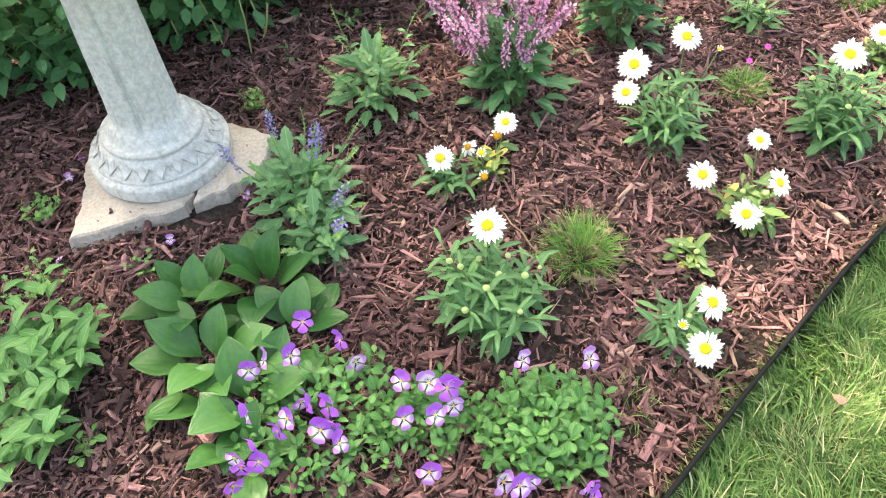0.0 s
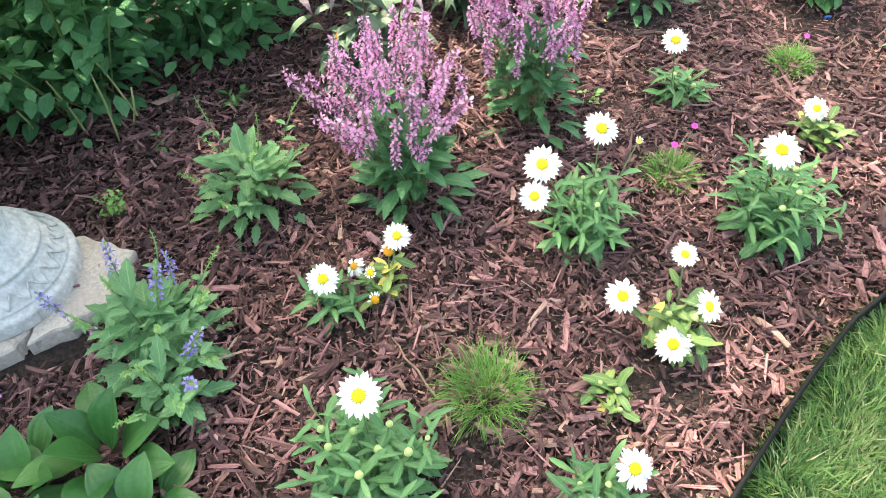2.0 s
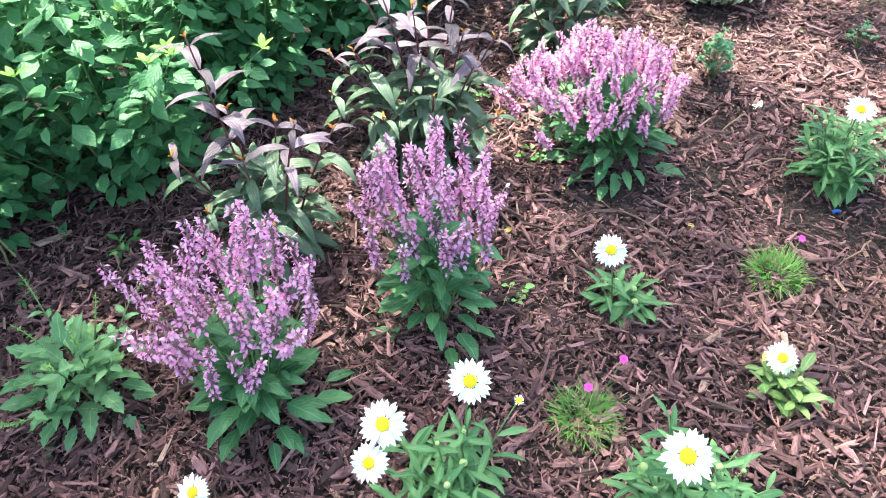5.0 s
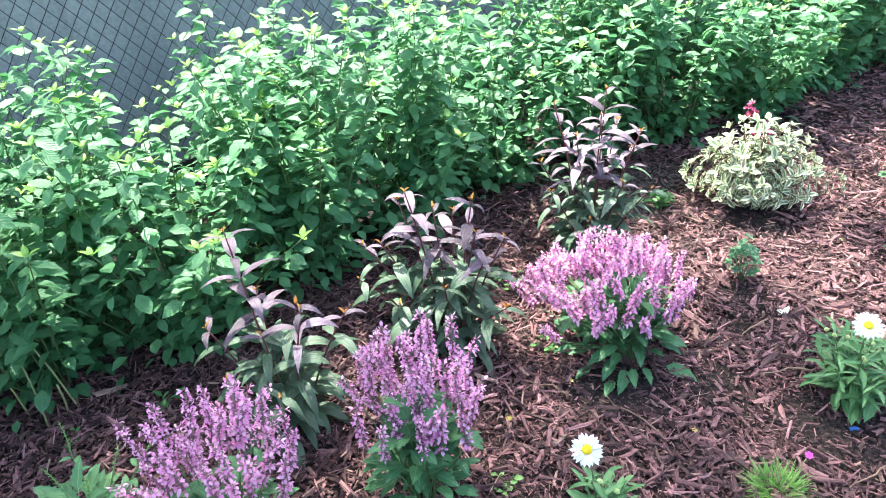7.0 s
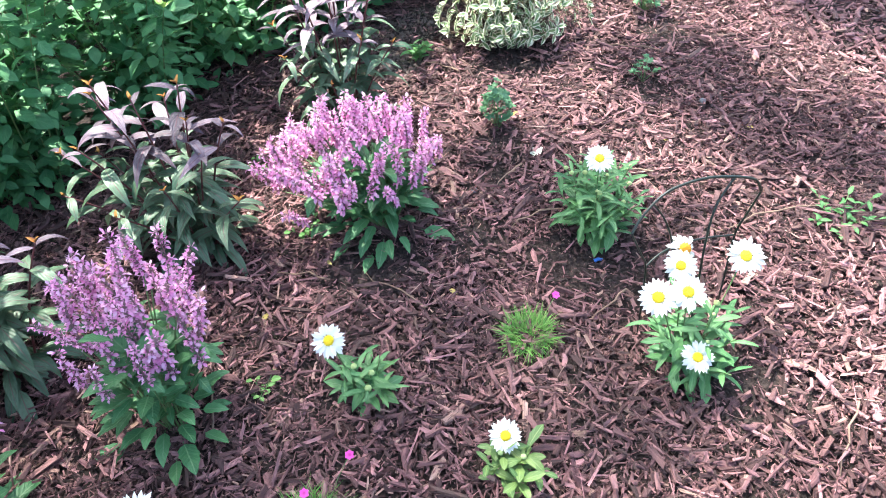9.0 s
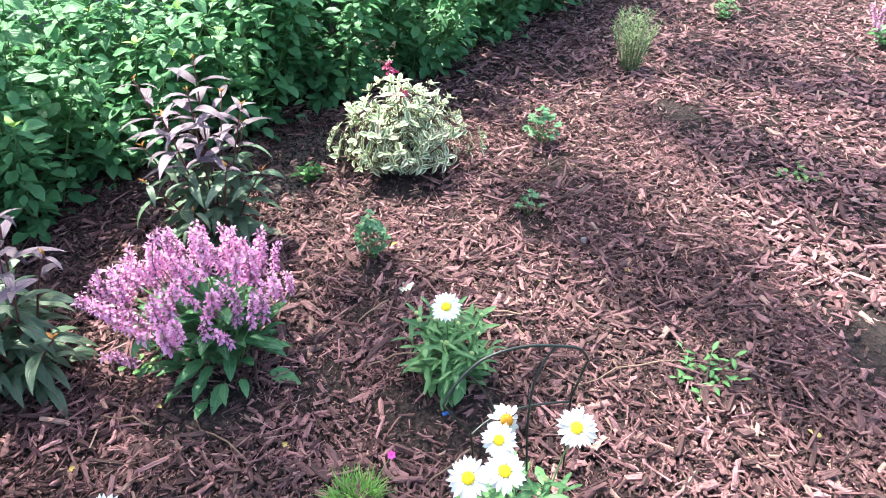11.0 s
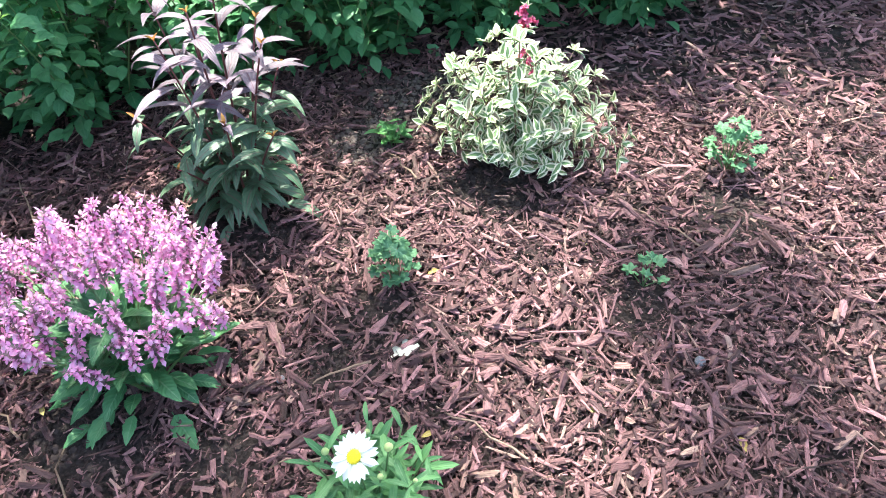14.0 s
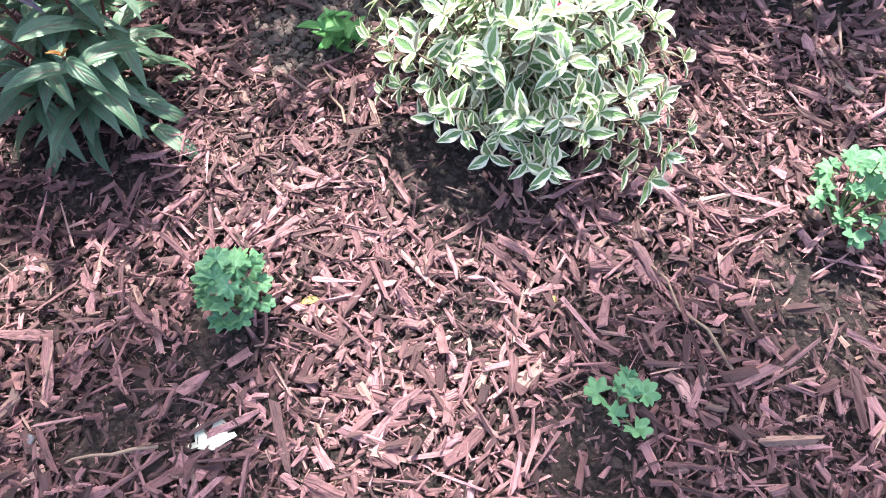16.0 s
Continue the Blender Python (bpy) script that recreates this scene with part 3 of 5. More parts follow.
def bird_bath(x, y, z):
    root = thing("bird_bath", x, y, z, "weathered grey cast concrete bird bath on a fluted pedestal", "bird bath")
    base = [(0.0, 0.0), (0.188, 0.0), (0.193, 0.006), (0.193, 0.042), (0.189, 0.047), (0.178, 0.049), (0.175, 0.054), (0.178, 0.058), (0.172, 0.062), (0.143, 0.098), (0.137, 0.099), (0.134, 0.104), (0.138, 0.108), (0.138, 0.116),
            (0.132, 0.121), (0.122, 0.121), (0.117, 0.126), (0.110, 0.138), (0.100, 0.158)]
    part("base", as_mesh("base", *lathe(creased(base), 64), M_CONCRETE), root)
    shaft = [(0.098, 0.155)] + [(0.090 - 0.018 * (i / 14) , 0.160 + 0.405 * i / 14) for i in range(15)]
    root.matrix_basis = pose(x, y, z, 0, 3.0, 0)
    part("shaft", as_mesh("shaft", *lathe(shaft, 144, (0.165, 0.56, 0.009, 14)), M_CONCRETE), root)
    bowl = [(0.078, 0.56), (0.092, 0.57), (0.096, 0.585), (0.09, 0.60), (0.12, 0.615), (0.20, 0.645), (0.27, 0.685), (0.315, 0.725), (0.325, 0.742), (0.318, 0.755), (0.30, 0.75), (0.25, 0.715), (0.15, 0.69), (0.02, 0.685)]
    part("bowl", as_mesh("bowl", *lathe(creased(bowl), 64), M_CONCRETE), root)
    # raised leaves round the sloping skirt of the base
    v, f, uv = leaf_data(0.040, 0.022, n=5, bend=0.05, fold=-0.45, peak=0.45)
    lift = [(a, b, c + 0.006) for a, b, c in v]
    ornament = as_mesh("ornament", lift, f, M_CONCRETE, uv)
    for k in range(22):
        a = 2 * math.pi * k / 22
        rot = Matrix.Rotation(a, 4, "Z") @ Matrix.Translation((0, 0.1705, 0.066)) @ Matrix.Rotation(math.pi, 4, "Z") @ Matrix.Rotation(radians(50), 4, "X")
        part("ornament", ornament, root, rot)
        tri = tube("ridge", [Vector((0.0, 0.1735, 0.0645)), Vector((0.0242, 0.1505, 0.0915)), Vector((0.0487, 0.1665, 0.0645))], 0.0028, 0.0028, M_CONCRETE, 5) if k == 0 else tri
        part("ridge", tri, root, Matrix.Rotation(a, 4, "Z"))


def slab(name, outline, z0, z1, label):
    """Broken flagstone with a rough edge, from a coarse outline."""
    rng = random.Random(3)
    pts = []
    n = len(outline)
    for i in range(n):
        a, b = Vector(outline[i]), Vector(outline[(i + 1) % n])
        for s in range(12):
            p = a.lerp(b, s / 12)
            q = Vector((p.x * 28, p.y * 28, n))
            pts.append(p + Vector((noise.noise(q), noise.noise(q + Vector((9, 0, 0))))) * 0.012)
    c = sum(pts, Vector((0, 0))) / len(pts)
    rows = ((1.0, z0), (1.012, z0 + (z1 - z0) * 0.5), (0.995, z1 - 0.006), (0.97, z1), (0.5, z1 + 0.001))
    vs, fs = [], []
    for s, z in rows:
        for p in pts:
            q = c + (p - c) * s + (Vector((rng.uniform(-1, 1), rng.uniform(-1, 1))) * 0.005 if s == 1.012 else Vector((0, 0)))
            vs.append((q.x - c.x, q.y - c.y, z + rng.uniform(-1, 1) * 0.001))
    m = len(pts)
    for i in range(len(rows) - 1):
        for k in range(m):
            a, b = i * m + k, i * m + (k + 1) % m
            fs.append((a, b, b + m, a + m))
    fs.append(tuple(range((len(rows) - 1) * m, len(rows) * m)))
    ob = new(name, as_mesh(name, vs, fs, M_SAND, smooth=False))
    ob.matrix_basis = pose(c.x, c.y, 0)
    return tagged(ob, label, "paving stone", "stones under the bird bath")


slab("paving_stone", [(-1.05, 1.245), (-0.765, 1.335), (-0.74, 1.40), (-0.75, 1.66), (-1.10, 1.66), (-1.085, 1.52), (-1.05, 1.40)], -0.03, 0.05, "tan sandstone slab under the bird bath, broken edge")
slab("paving_stone", [(-0.735, 1.35), (-0.575, 1.44), (-0.545, 1.60), (-0.68, 1.67), (-0.735, 1.66), (-0.725, 1.45)], -0.03, 0.049, "small tan sandstone slab beside the bird bath foot")
bird_bath(-0.855, 1.545, 0.052)


# ---- daisies ----
DAISY_LEAF = leaf_meshes("daisy_leaf", M_DAISY, 7, 0.076, 0.0155, (0.1, 1.2), (0.2, 0.5), n=6, peak=0.55, blunt=0.7, teeth=0.06)
DAISY_LOW = leaf_meshes("daisy_low_leaf", M_DAISY, 5, 0.092, 0.025, (0.3, 1.3), (0.15, 0.4), n=7, peak=0.62, blunt=0.8, teeth=0.08)
PALE_LEAF = leaf_meshes("daisy_leaf_pale", M_DAISY_PALE, 5, 0.06, 0.021, (0.2, 1.0), (0.15, 0.4), n=6, peak=0.6, blunt=0.7, teeth=0.06)
PETAL = leaf_meshes("white_petal", M_PETAL, 4, 0.030, 0.0095, (0.1, 0.6), (0.1, 0.3), n=4, peak=0.6, blunt=0.42)
PETAL_THIN = leaf_meshes("white_petal_young", M_PETAL, 2, 0.016, 0.006, (-0.5, 0.1), (0.1, 0.3), n=3, peak=0.6, blunt=0.5)


def head_mesh(name, r, h, material):
    s = Soup()
    s.add(dome(r, h, 14, 5), Matrix.Identity(4), 0)
    for k in range(26):
        g = k * 2.39996
        q = r * 0.93 * math.sqrt((k + 0.5) / 26)
        s.add(dome(r * 0.13, r * 0.12, 5, 2), Matrix.Translation((q * math.cos(g), q * math.sin(g), h * math.sqrt(max(1 - (q / r) ** 2, 0)) - 0.0004)), 0)
    cup = dome(r * 0.9, -h * 0.9, 12, 4)
    s.add((cup[0], [f[::-1] for f in cup[1]], cup[2]), Matrix.Translation((0, 0, -0.0005)), 1)
    return s.mesh(name, [material, M_STEM])


HEAD = head_mesh("flower_head", 0.0118, 0.0055, M_DISC)
HEAD_OLD = head_mesh("flower_head_old", 0.0125, 0.008, M_DISC_OLD)
BUD = shaped("bud", dome(0.0085, 0.009, 10, 4), M_BUD)


def daisy_flower(root, p, size, lean, az, kind="full"):
    """Head with ray petals. lean: radians off upright towards az (from +Y)."""
    m = Matrix.Translation(p) @ Matrix.Rotation(az, 4, "Z") @ Matrix.Rotation(-lean, 4, "X") @ Matrix.Scale(size, 4)
    head = part("flower_head", HEAD_OLD if kind in ("old", "worn") else HEAD, root, m, "white daisy with a yellow centre" if kind == "full" else "fading daisy with an orange centre" if kind != "young" else "half-open daisy")
    count = {"full": 24, "old": 9, "worn": 15, "young": 16}[kind]
    for k in range(count):
        a = 2 * math.pi * (k + RNG.uniform(-0.25, 0.25)) / count if kind != "old" else RNG.uniform(2.2, 5.0)
        lift = RNG.uniform(-0.12, 0.2) if kind == "full" else RNG.uniform(-0.9, 0.0) if kind in ("old", "worn") else RNG.uniform(0.3, 0.8)
        me = RNG.choice(PETAL if kind in ("full", "worn") else PETAL_THIN)
        d = Vector((-math.sin(a), math.cos(a), 0)) * 0.0095
        part("petal", me, head, put((d.x, d.y, -0.0006 * (k % 2)), turn(a, lift, RNG.uniform(-0.3, 0.3)), RNG.uniform(0.9, 1.08)))


def daisy(x, y, height, radius, stems, per, flowers, buds, label, pale=False):
    """flowers: world place, size, lean, az, kind. buds: count."""
    z0 = ground_z(x, y)
    root = thing("daisy_plant", x, y, z0, label, "flower", "white daisies in the bed")
    high = PALE_LEAF if pale else DAISY_LEAF
    low = PALE_LEAF if pale else DAISY_LOW
    tops = []
    for s in range(stems):
        a = s * 2.39996 + RNG.uniform(-0.3, 0.3)
        r = radius * math.sqrt((s + 0.5) / stems) * RNG.uniform(0.72, 0.98)
        h = height * RNG.uniform(0.78, 1.05) * (1 - 0.35 * (r / radius) ** 2)
        tops.append(((0.3 * r * math.cos(a), 0.3 * r * math.sin(a), 0), Vector((r * math.cos(a), r * math.sin(a), h)), s < buds))
    for fx, fy, fz, size, lean, az, kind in flowers:
        tip = Vector((fx - x, fy - y, fz - z0))
        d = Vector((-math.sin(az), math.cos(az), 0)) * 0.004
        foot = Vector((tip.x, tip.y, 0))
        if foot.length > radius * 0.5:
            foot *= radius * 0.5 / foot.length
        tops.append((foot * 0.6, tip - d - Vector((0, 0, 0.003)), False))
        daisy_flower(root, tip, size, lean, az, kind)
    for i, (foot, tip, bud) in enumerate(tops):
        pts = arc(foot, tip, 0.4, 6)
        part("stem", tube("stem", pts, 0.0022, 0.0015, M_STEM, 5), root)
        bare = i >= stems
        for k in range(per if not bare else max(3, per // 2)):
            t = 0.12 + (0.88 if not bare else 0.55) * (k + RNG.random() * 0.5) / per * (1 if not bare else 2)
            t = min(t, 1.0 if not bare else 0.75)
            q = t * 6
            j = min(int(q), 5)
            p = pts[j].lerp(pts[j + 1], q - j)
            az = k * 2.4 + i * 1.3 + RNG.uniform(-0.4, 0.4)
            up = RNG.uniform(0.1, 0.75) if t > 0.4 else RNG.uniform(-0.1, 0.4)
            part("leaf", RNG.choice(high if t > 0.38 else low), root, put(p, turn(az, up, RNG.uniform(-0.4, 0.4)), RNG.uniform(0.75, 1.1) * (0.72 if t > 0.85 else 1.0)))
        if bud:
            part("bud", BUD, root, put(tip + Vector((0, 0, -0.002)), turn(RNG.random() * 6, RNG.uniform(-0.4, 0.4)), RNG.uniform(0.5, 1.0)), "green daisy bud")


def daisies():
    F, S = "full", 1.0
    daisy(0.030, 0.955, 0.225, 0.175, 20, 12, [(0.030, 1.008, 0.272, 1.05, 0.35, 2.9, F)], 11, "bushy white daisy with many green buds and one open bloom")
    daisy(-0.050, 1.400, 0.085, 0.075, 6, 7, [(-0.066, 1.415, 0.090, 1.02, 0.5, 3.0, F)], 0, "low white daisy with one open bloom")
    daisy(0.070, 1.425, 0.075, 0.06, 4, 6, [(0.114, 1.462, 0.160, 0.85, 0.5, 3.0, F), (0.091, 1.444, 0.130, 0.95, 0.6, 3.2, "old"), (0.010, 1.419, 0.120, 0.72, 0.7, 2.4, "worn"),
          (0.045, 1.404, 0.110, 0.72, 0.6, 3.4, "young"), (0.049, 1.363, 0.060, 0.8, 0.8, 3.1, "old")], 0, "low daisy with fading blooms and yellowing leaves", True)
    daisy(0.440, 0.875, 0.085, 0.085, 7, 8, [(0.466, 0.781, 0.097, 1.0, 0.5, 3.1, F), (0.509, 0.887, 0.109, 1.0, 0.55, 3.6, F), (0.426, 0.828, 0.120, 0.6, 0.4, 3.0, "young")], 3, "small white daisy with two open blooms")
    daisy(0.525, 1.075, 0.055, 0.06, 5, 6, [], 3, "stunted daisy plant without open blooms", True)
    daisy(0.700, 1.190, 0.12, 0.09, 7, 8, [(0.663, 1.139, 0.100, 1.02, 0.5, 3.0, F), (0.746, 1.191, 0.147, 0.95, 0.7, 3.9, F), (0.724, 1.304, 0.184, 0.78, 0.4, 3.2, F), (0.585, 1.255, 0.125, 1.0, 0.4, 2.8, F)], 2, "white daisy with four blooms and yellowing leaves", True)
    daisy(0.585, 1.530, 0.195, 0.135, 13, 10, [(0.463, 1.565, 0.239, 1.15, 0.6, 2.9, F), (0.621, 1.649, 0.255, 1.1, 0.5, 3.1, F), (0.438, 1.513, 0.190, 0.95, 0.6, 2.8, F), (0.713, 1.631, 0.220, 0.5, 0.3, 3.0, "young")], 4, "tall white daisy with three open blooms")
    daisy(1.020, 1.485, 0.225, 0.170, 20, 12, [(0.988, 1.498, 0.274, 1.2, 0.35, 3.0, F)], 11, "bushy white daisy with one large bloom and buds")
    daisy(1.295, 1.775, 0.085, 0.09, 7, 8, [(1.286, 1.819, 0.100, 0.92, 0.5, 3.0, F)], 2, "low daisy with one bloom and yellowing leaves", True)
    daisy(0.985, 2.025, 0.105, 0.085, 7, 9, [(0.931, 2.022, 0.220, 1.0, 0.55, 3.0, F)], 3, "small white daisy with one bloom")
    daisy(1.630, 2.500, 0.225, 0.165, 20, 12, [(1.625, 2.492, 0.262, 1.0, 0.45, 3.0, F)], 11, "bushy white daisy with one bloom over dark soil")
    daisy(1.745, 2.010, 0.19, 0.125, 11, 9, [(1.861, 2.108, 0.252, 1.1, 0.5, 3.2, F), (1.626, 1.986, 0.290, 1.05, 0.5, 2.9, F), (1.698, 2.008, 0.270, 1.05, 0.5, 3.2, F), (1.714, 2.098, 0.306, 1.05, 0.7, 3.4, "worn"),
          (1.693, 2.057, 0.30, 0.9, 0.6, 2.9, F), (1.715, 1.932, 0.142, 0.92, 0.5, 3.0, F)], 4, "tall white daisy with six blooms in a wire support")


daisies()


# ---- salvias ----
SALVIA_LEAF = leaf_meshes("salvia_leaf", M_SALVIA, 6, 0.088, 0.037, (0.2, 1.0), (0.15, 0.4), n=10, peak=0.42, stalk=0.10, teeth=0.07, wave=0.11)
FLORET = [leaf_data(0.0125, 0.0065, n=3, bend=b, fold=0.3, peak=0.6, blunt=0.6) for b in (-0.6, 0.9, 1.6)]


def spike_mesh(name, length, florets, calyx, dense, size=1.0, curve=0.2, rng=RNG):
    """A flowering spike along +Z with whorls of lipped florets."""
    s = Soup()
    pts = [Vector((curve * length * t * t, 0, length * t)) for t in (0, 0.25, 0.5, 0.75, 1)]
    s.add(tube_data(pts, 0.0017, 0.0008, 5), Matrix.Identity(4), 1)
    whorls = int(length * 0.92 / 0.0098)
    for w in range(whorls):
        t = 0.06 + 0.94 * w / whorls
        p = Vector((curve * length * t * t, 0, length * t))
        fade = 1.0 if t < 0.78 else (1 - t) / 0.22
        for k in range(5):
            az = w * 0.55 + k * 1.2566 + rng.uniform(-0.25, 0.25)
            d = Vector((-math.sin(az), math.cos(az), 0))
            sc = size * rng.uniform(0.75, 1.2)
            s.add(leaf_data(0.008, 0.0045, n=2, bend=0.2, fold=0.5), put(p, turn(az, rng.uniform(0.3, 0.9)), sc * (0.5 + 0.5 * fade)), 1)
            if florets and rng.random() < dense * (0.25 + 0.75 * fade):
                s.add(FLORET[0], put(p + d * 0.004, turn(az, rng.uniform(0.3, 0.9)), sc), 0)
                s.add(FLORET[rng.choice((1, 2))], put(p + d * 0.005, turn(az, rng.uniform(-0.3, 0.25), rng.uniform(-0.5, 0.5)), sc), 0)
    return s.mesh(name, [florets or calyx, calyx])


PINK_SPIKES = [spike_mesh("flower_spike", RNG.uniform(0.11, 0.17), M_FLORET, M_CALYX, 0.62, 1.25, RNG.uniform(-0.35, 0.4)) for _ in range(8)]
DENSE_SPIKES = [spike_mesh("flower_spike", RNG.uniform(0.085, 0.125), M_FLORET, M_CALYX, 0.75, 1.32, RNG.uniform(-0.35, 0.4)) for _ in range(6)]
GREEN_SPIKES = [spike_mesh("bud_spike", RNG.uniform(0.06, 0.10), None, M_GREENBUD, 0, 1.2, RNG.uniform(0, 0.3)) for _ in range(3)]
BLUE_SPIKES = [spike_mesh("blue_spike", RNG.uniform(0.07, 0.10), M_BLUE, M_GREENBUD, 0.6, 1.0, RNG.uniform(-0.1, 0.3)) for _ in range(3)]


def spread_leaves(root, meshes, count, radius, height, scale=(0.7, 1.1), pitch=(-0.3, 0.7), z0=0.015, inner=0.1):
    for k in range(count):
        az = k * 2.39996 + RNG.uniform(-0.3, 0.3)
        t = (k + 0.5) / count
        h = z0 + height * (1 - t) * RNG.uniform(0.7, 1.1)
        r = radius * (inner + (1 - inner) * t) * RNG.uniform(0.4, 0.75)
        d = Vector((-math.sin(az), math.cos(az), 0))
        part("leaf", RNG.choice(meshes), root, put(d * r + Vector((0, 0, h)), turn(az, pitch[1] + (pitch[0] - pitch[1]) * t + RNG.uniform(-0.25, 0.25), RNG.uniform(-0.35, 0.35)), RNG.uniform(*scale)))


def salvia(x, y, height, spread, spikes, leaves, lean, label, leaf_h=0.2, leaf_r=0.17, size=1.0, meshes=PINK_SPIKES):
    root = thing("salvia_plant", x, y, ground_z(x, y), label, "flower", "pink salvias in the bed")
    spread_leaves(root, SALVIA_LEAF, int(leaves * 1.4), leaf_r, leaf_h, (0.7, 1.15), (0.0, 0.85))
    for s in range(spikes):
        a = s * 2.39996
        r = spread * math.sqrt((s + 0.6) / spikes)
        tip = Vector((r * math.cos(a) + lean[0], r * math.sin(a) * 0.85 + lean[1], height * RNG.uniform(0.72, 1.02) * (1 - 0.27 * (r / spread) ** 2)))
        me = RNG.choice(meshes)
        up = Vector((tip.x * 0.7 + RNG.uniform(-0.1, 0.1), tip.y * 0.7 + RNG.uniform(-0.1, 0.1), 0.42)).normalized()
        foot_of_spike = tip - up * 0.135 * size
        part("stem", tube("stem", arc((0.02 * math.cos(a), 0.02 * math.sin(a), 0), foot_of_spike, 0.35, 5), 0.002, 0.0015, M_STEM, 5), root)
        rot = up.to_track_quat("Z", "Y").to_matrix().to_4x4() @ Matrix.Rotation(RNG.uniform(0, 6.28), 4, "Z")
        part("flower_spike", me, root, Matrix.Translation(foot_of_spike) @ rot @ Matrix.Scale(RNG.uniform(0.8, 1.1), 4), "spike of small pink lipped flowers")
        for k in range(4):
            part("leaf", RNG.choice(SALVIA_LEAF), root, put(foot_of_spike * RNG.uniform(0.4, 0.85), turn(a + k * 2.1 + RNG.random(), RNG.uniform(-0.1, 0.6)), RNG.uniform(0.4, 0.75)))


salvia(0.165, 1.715, 0.51, 0.22, 42, 50, (-0.04, 0.09), "pink flowering salvia with leaning spikes over dark green leaves", 0.24, 0.19)
salvia(0.530, 1.995, 0.52, 0.18, 36, 46, (-0.02, 0.09), "upright pink flowering salvia over dark green leaves", 0.30, 0.17)
salvia(1.035, 2.605, 0.405, 0.275, 78, 56, (-0.08, 0.07), "broad domed pink salvia in full flower", 0.24, 0.20, 0.76, DENSE_SPIKES)


# ---- green sage with bud spikes, and the violet-blue one by the bird bath ----
SAGE_LEAF = leaf_meshes("sage_leaf", M_SAGE, 6, 0.080, 0.033, (0.1, 0.9), (0.15, 0.4), n=11, peak=0.4, stalk=0.08, teeth=0.15, wave=0.12)


def sage(x, y, radius, height, leaves, stems, spikes, label, bent=(0, 0)):
    root = thing("sage_plant", x, y, ground_z(x, y), label, "plant", "pale green sages in the bed")
    spread_leaves(root, SAGE_LEAF, leaves, radius, height * 0.75, (0.75, 1.15), (0.0, 0.9))
    for s in range(stems):
        a = s * 2.39996 + 0.4
        r = radius * math.sqrt((s + 0.3) / stems) * 0.9
        tip = Vector((r * math.cos(a) + bent[0], r * math.sin(a) + bent[1], height * RNG.uniform(0.65, 1.0)))
        pts = arc((0.2 * r * math.cos(a), 0.2 * r * math.sin(a), 0), tip, 0.4, 6)
        part("stem", tube("stem", pts, 0.0024, 0.0014, M_STEM, 5), root)
        for k in range(9):
            q = 0.25 + 0.7 * k / 9
            j = min(int(q * 6), 5)
            p = pts[j].lerp(pts[j + 1], q * 6 - j)
            part("leaf", RNG.choice(SAGE_LEAF), root, put(p, turn(k * 1.57 + a + RNG.uniform(-0.3, 0.3), RNG.uniform(0.0, 0.7)), (1.0 - 0.6 * q) * RNG.uniform(0.8, 1.1)))
        me = RNG.choice(spikes if s % 3 == 0 else GREEN_SPIKES)
        up = (pts[-1] - pts[-2]).normalized()
        part("flower_spike", me, root, Matrix.Translation(tip) @ up.to_track_quat("Z", "Y").to_matrix().to_4x4() @ Matrix.Rotation(RNG.random() * 6, 4, "Z"))


sage(-0.250, 1.745, 0.19, 0.24, 44, 9, GREEN_SPIKES, "pale green sage with green bud spikes")
sage(-0.430, 1.310, 0.19, 0.26, 54, 12, BLUE_SPIKES, "pale green sage with violet-blue flower spikes beside the bird bath", (0.03, -0.02))
sage(-0.375, 1.170, 0.10, 0.18, 14, 5, BLUE_SPIKES, "small sage with violet-blue flower spikes", (0.03, -0.03))

# ---- broad-leaved clumps ----
BROAD = leaf_meshes("broad_leaf", M_HOSTA, 6, 0.185, 0.098, (0.4, 1.3), (0.15, 0.4), n=9, peak=0.54, stalk=0.1, across=4, wave=0.03, blunt=0.85)


def broad_clump(x, y, count, radius, scale, label):
    root = thing("broadleaf_plant", x, y, ground_z(x, y), label, "plant", "broad-leaved plants in front of the bird bath")
    for k in range(count):
        az = k * 2.39996 + RNG.uniform(-0.4, 0.4)
        d = Vector((-math.sin(az), math.cos(az), 0))
        t = (k + 0.5) / count
        part("leaf", RNG.choice(BROAD), root, put(d * radius * t * 0.6 + Vector((0, 0, 0.01)), turn(az, 1.3 - 0.75 * t + RNG.uniform(-0.15, 0.15), RNG.uniform(-0.5, 0.5)), scale * RNG.uniform(0.7, 0.98)))


for bx, by, bc, br, bs in ((-0.675, 1.03, 8, 0.10, 1.0), (-0.505, 1.075, 12, 0.13, 1.0), (-0.60, 0.87, 10, 0.14, 1.0), (-0.515, 0.76, 8, 0.14, 1.0), (-0.43, 0.93, 6, 0.09, 0.9), (-0.50, 0.655, 6, 0.10, 0.9)):
    broad_clump(bx, by, bc, br, bs, "clump of smooth broad green leaves rising from the mulch")

# ---- violas ----
VIOLA_LEAF = leaf_meshes("viola_leaf", M_VIOLALEAF, 6, 0.037, 0.0165, (0.2, 1.1), (0.1, 0.4), n=6, peak=0.58, stalk=0.18)


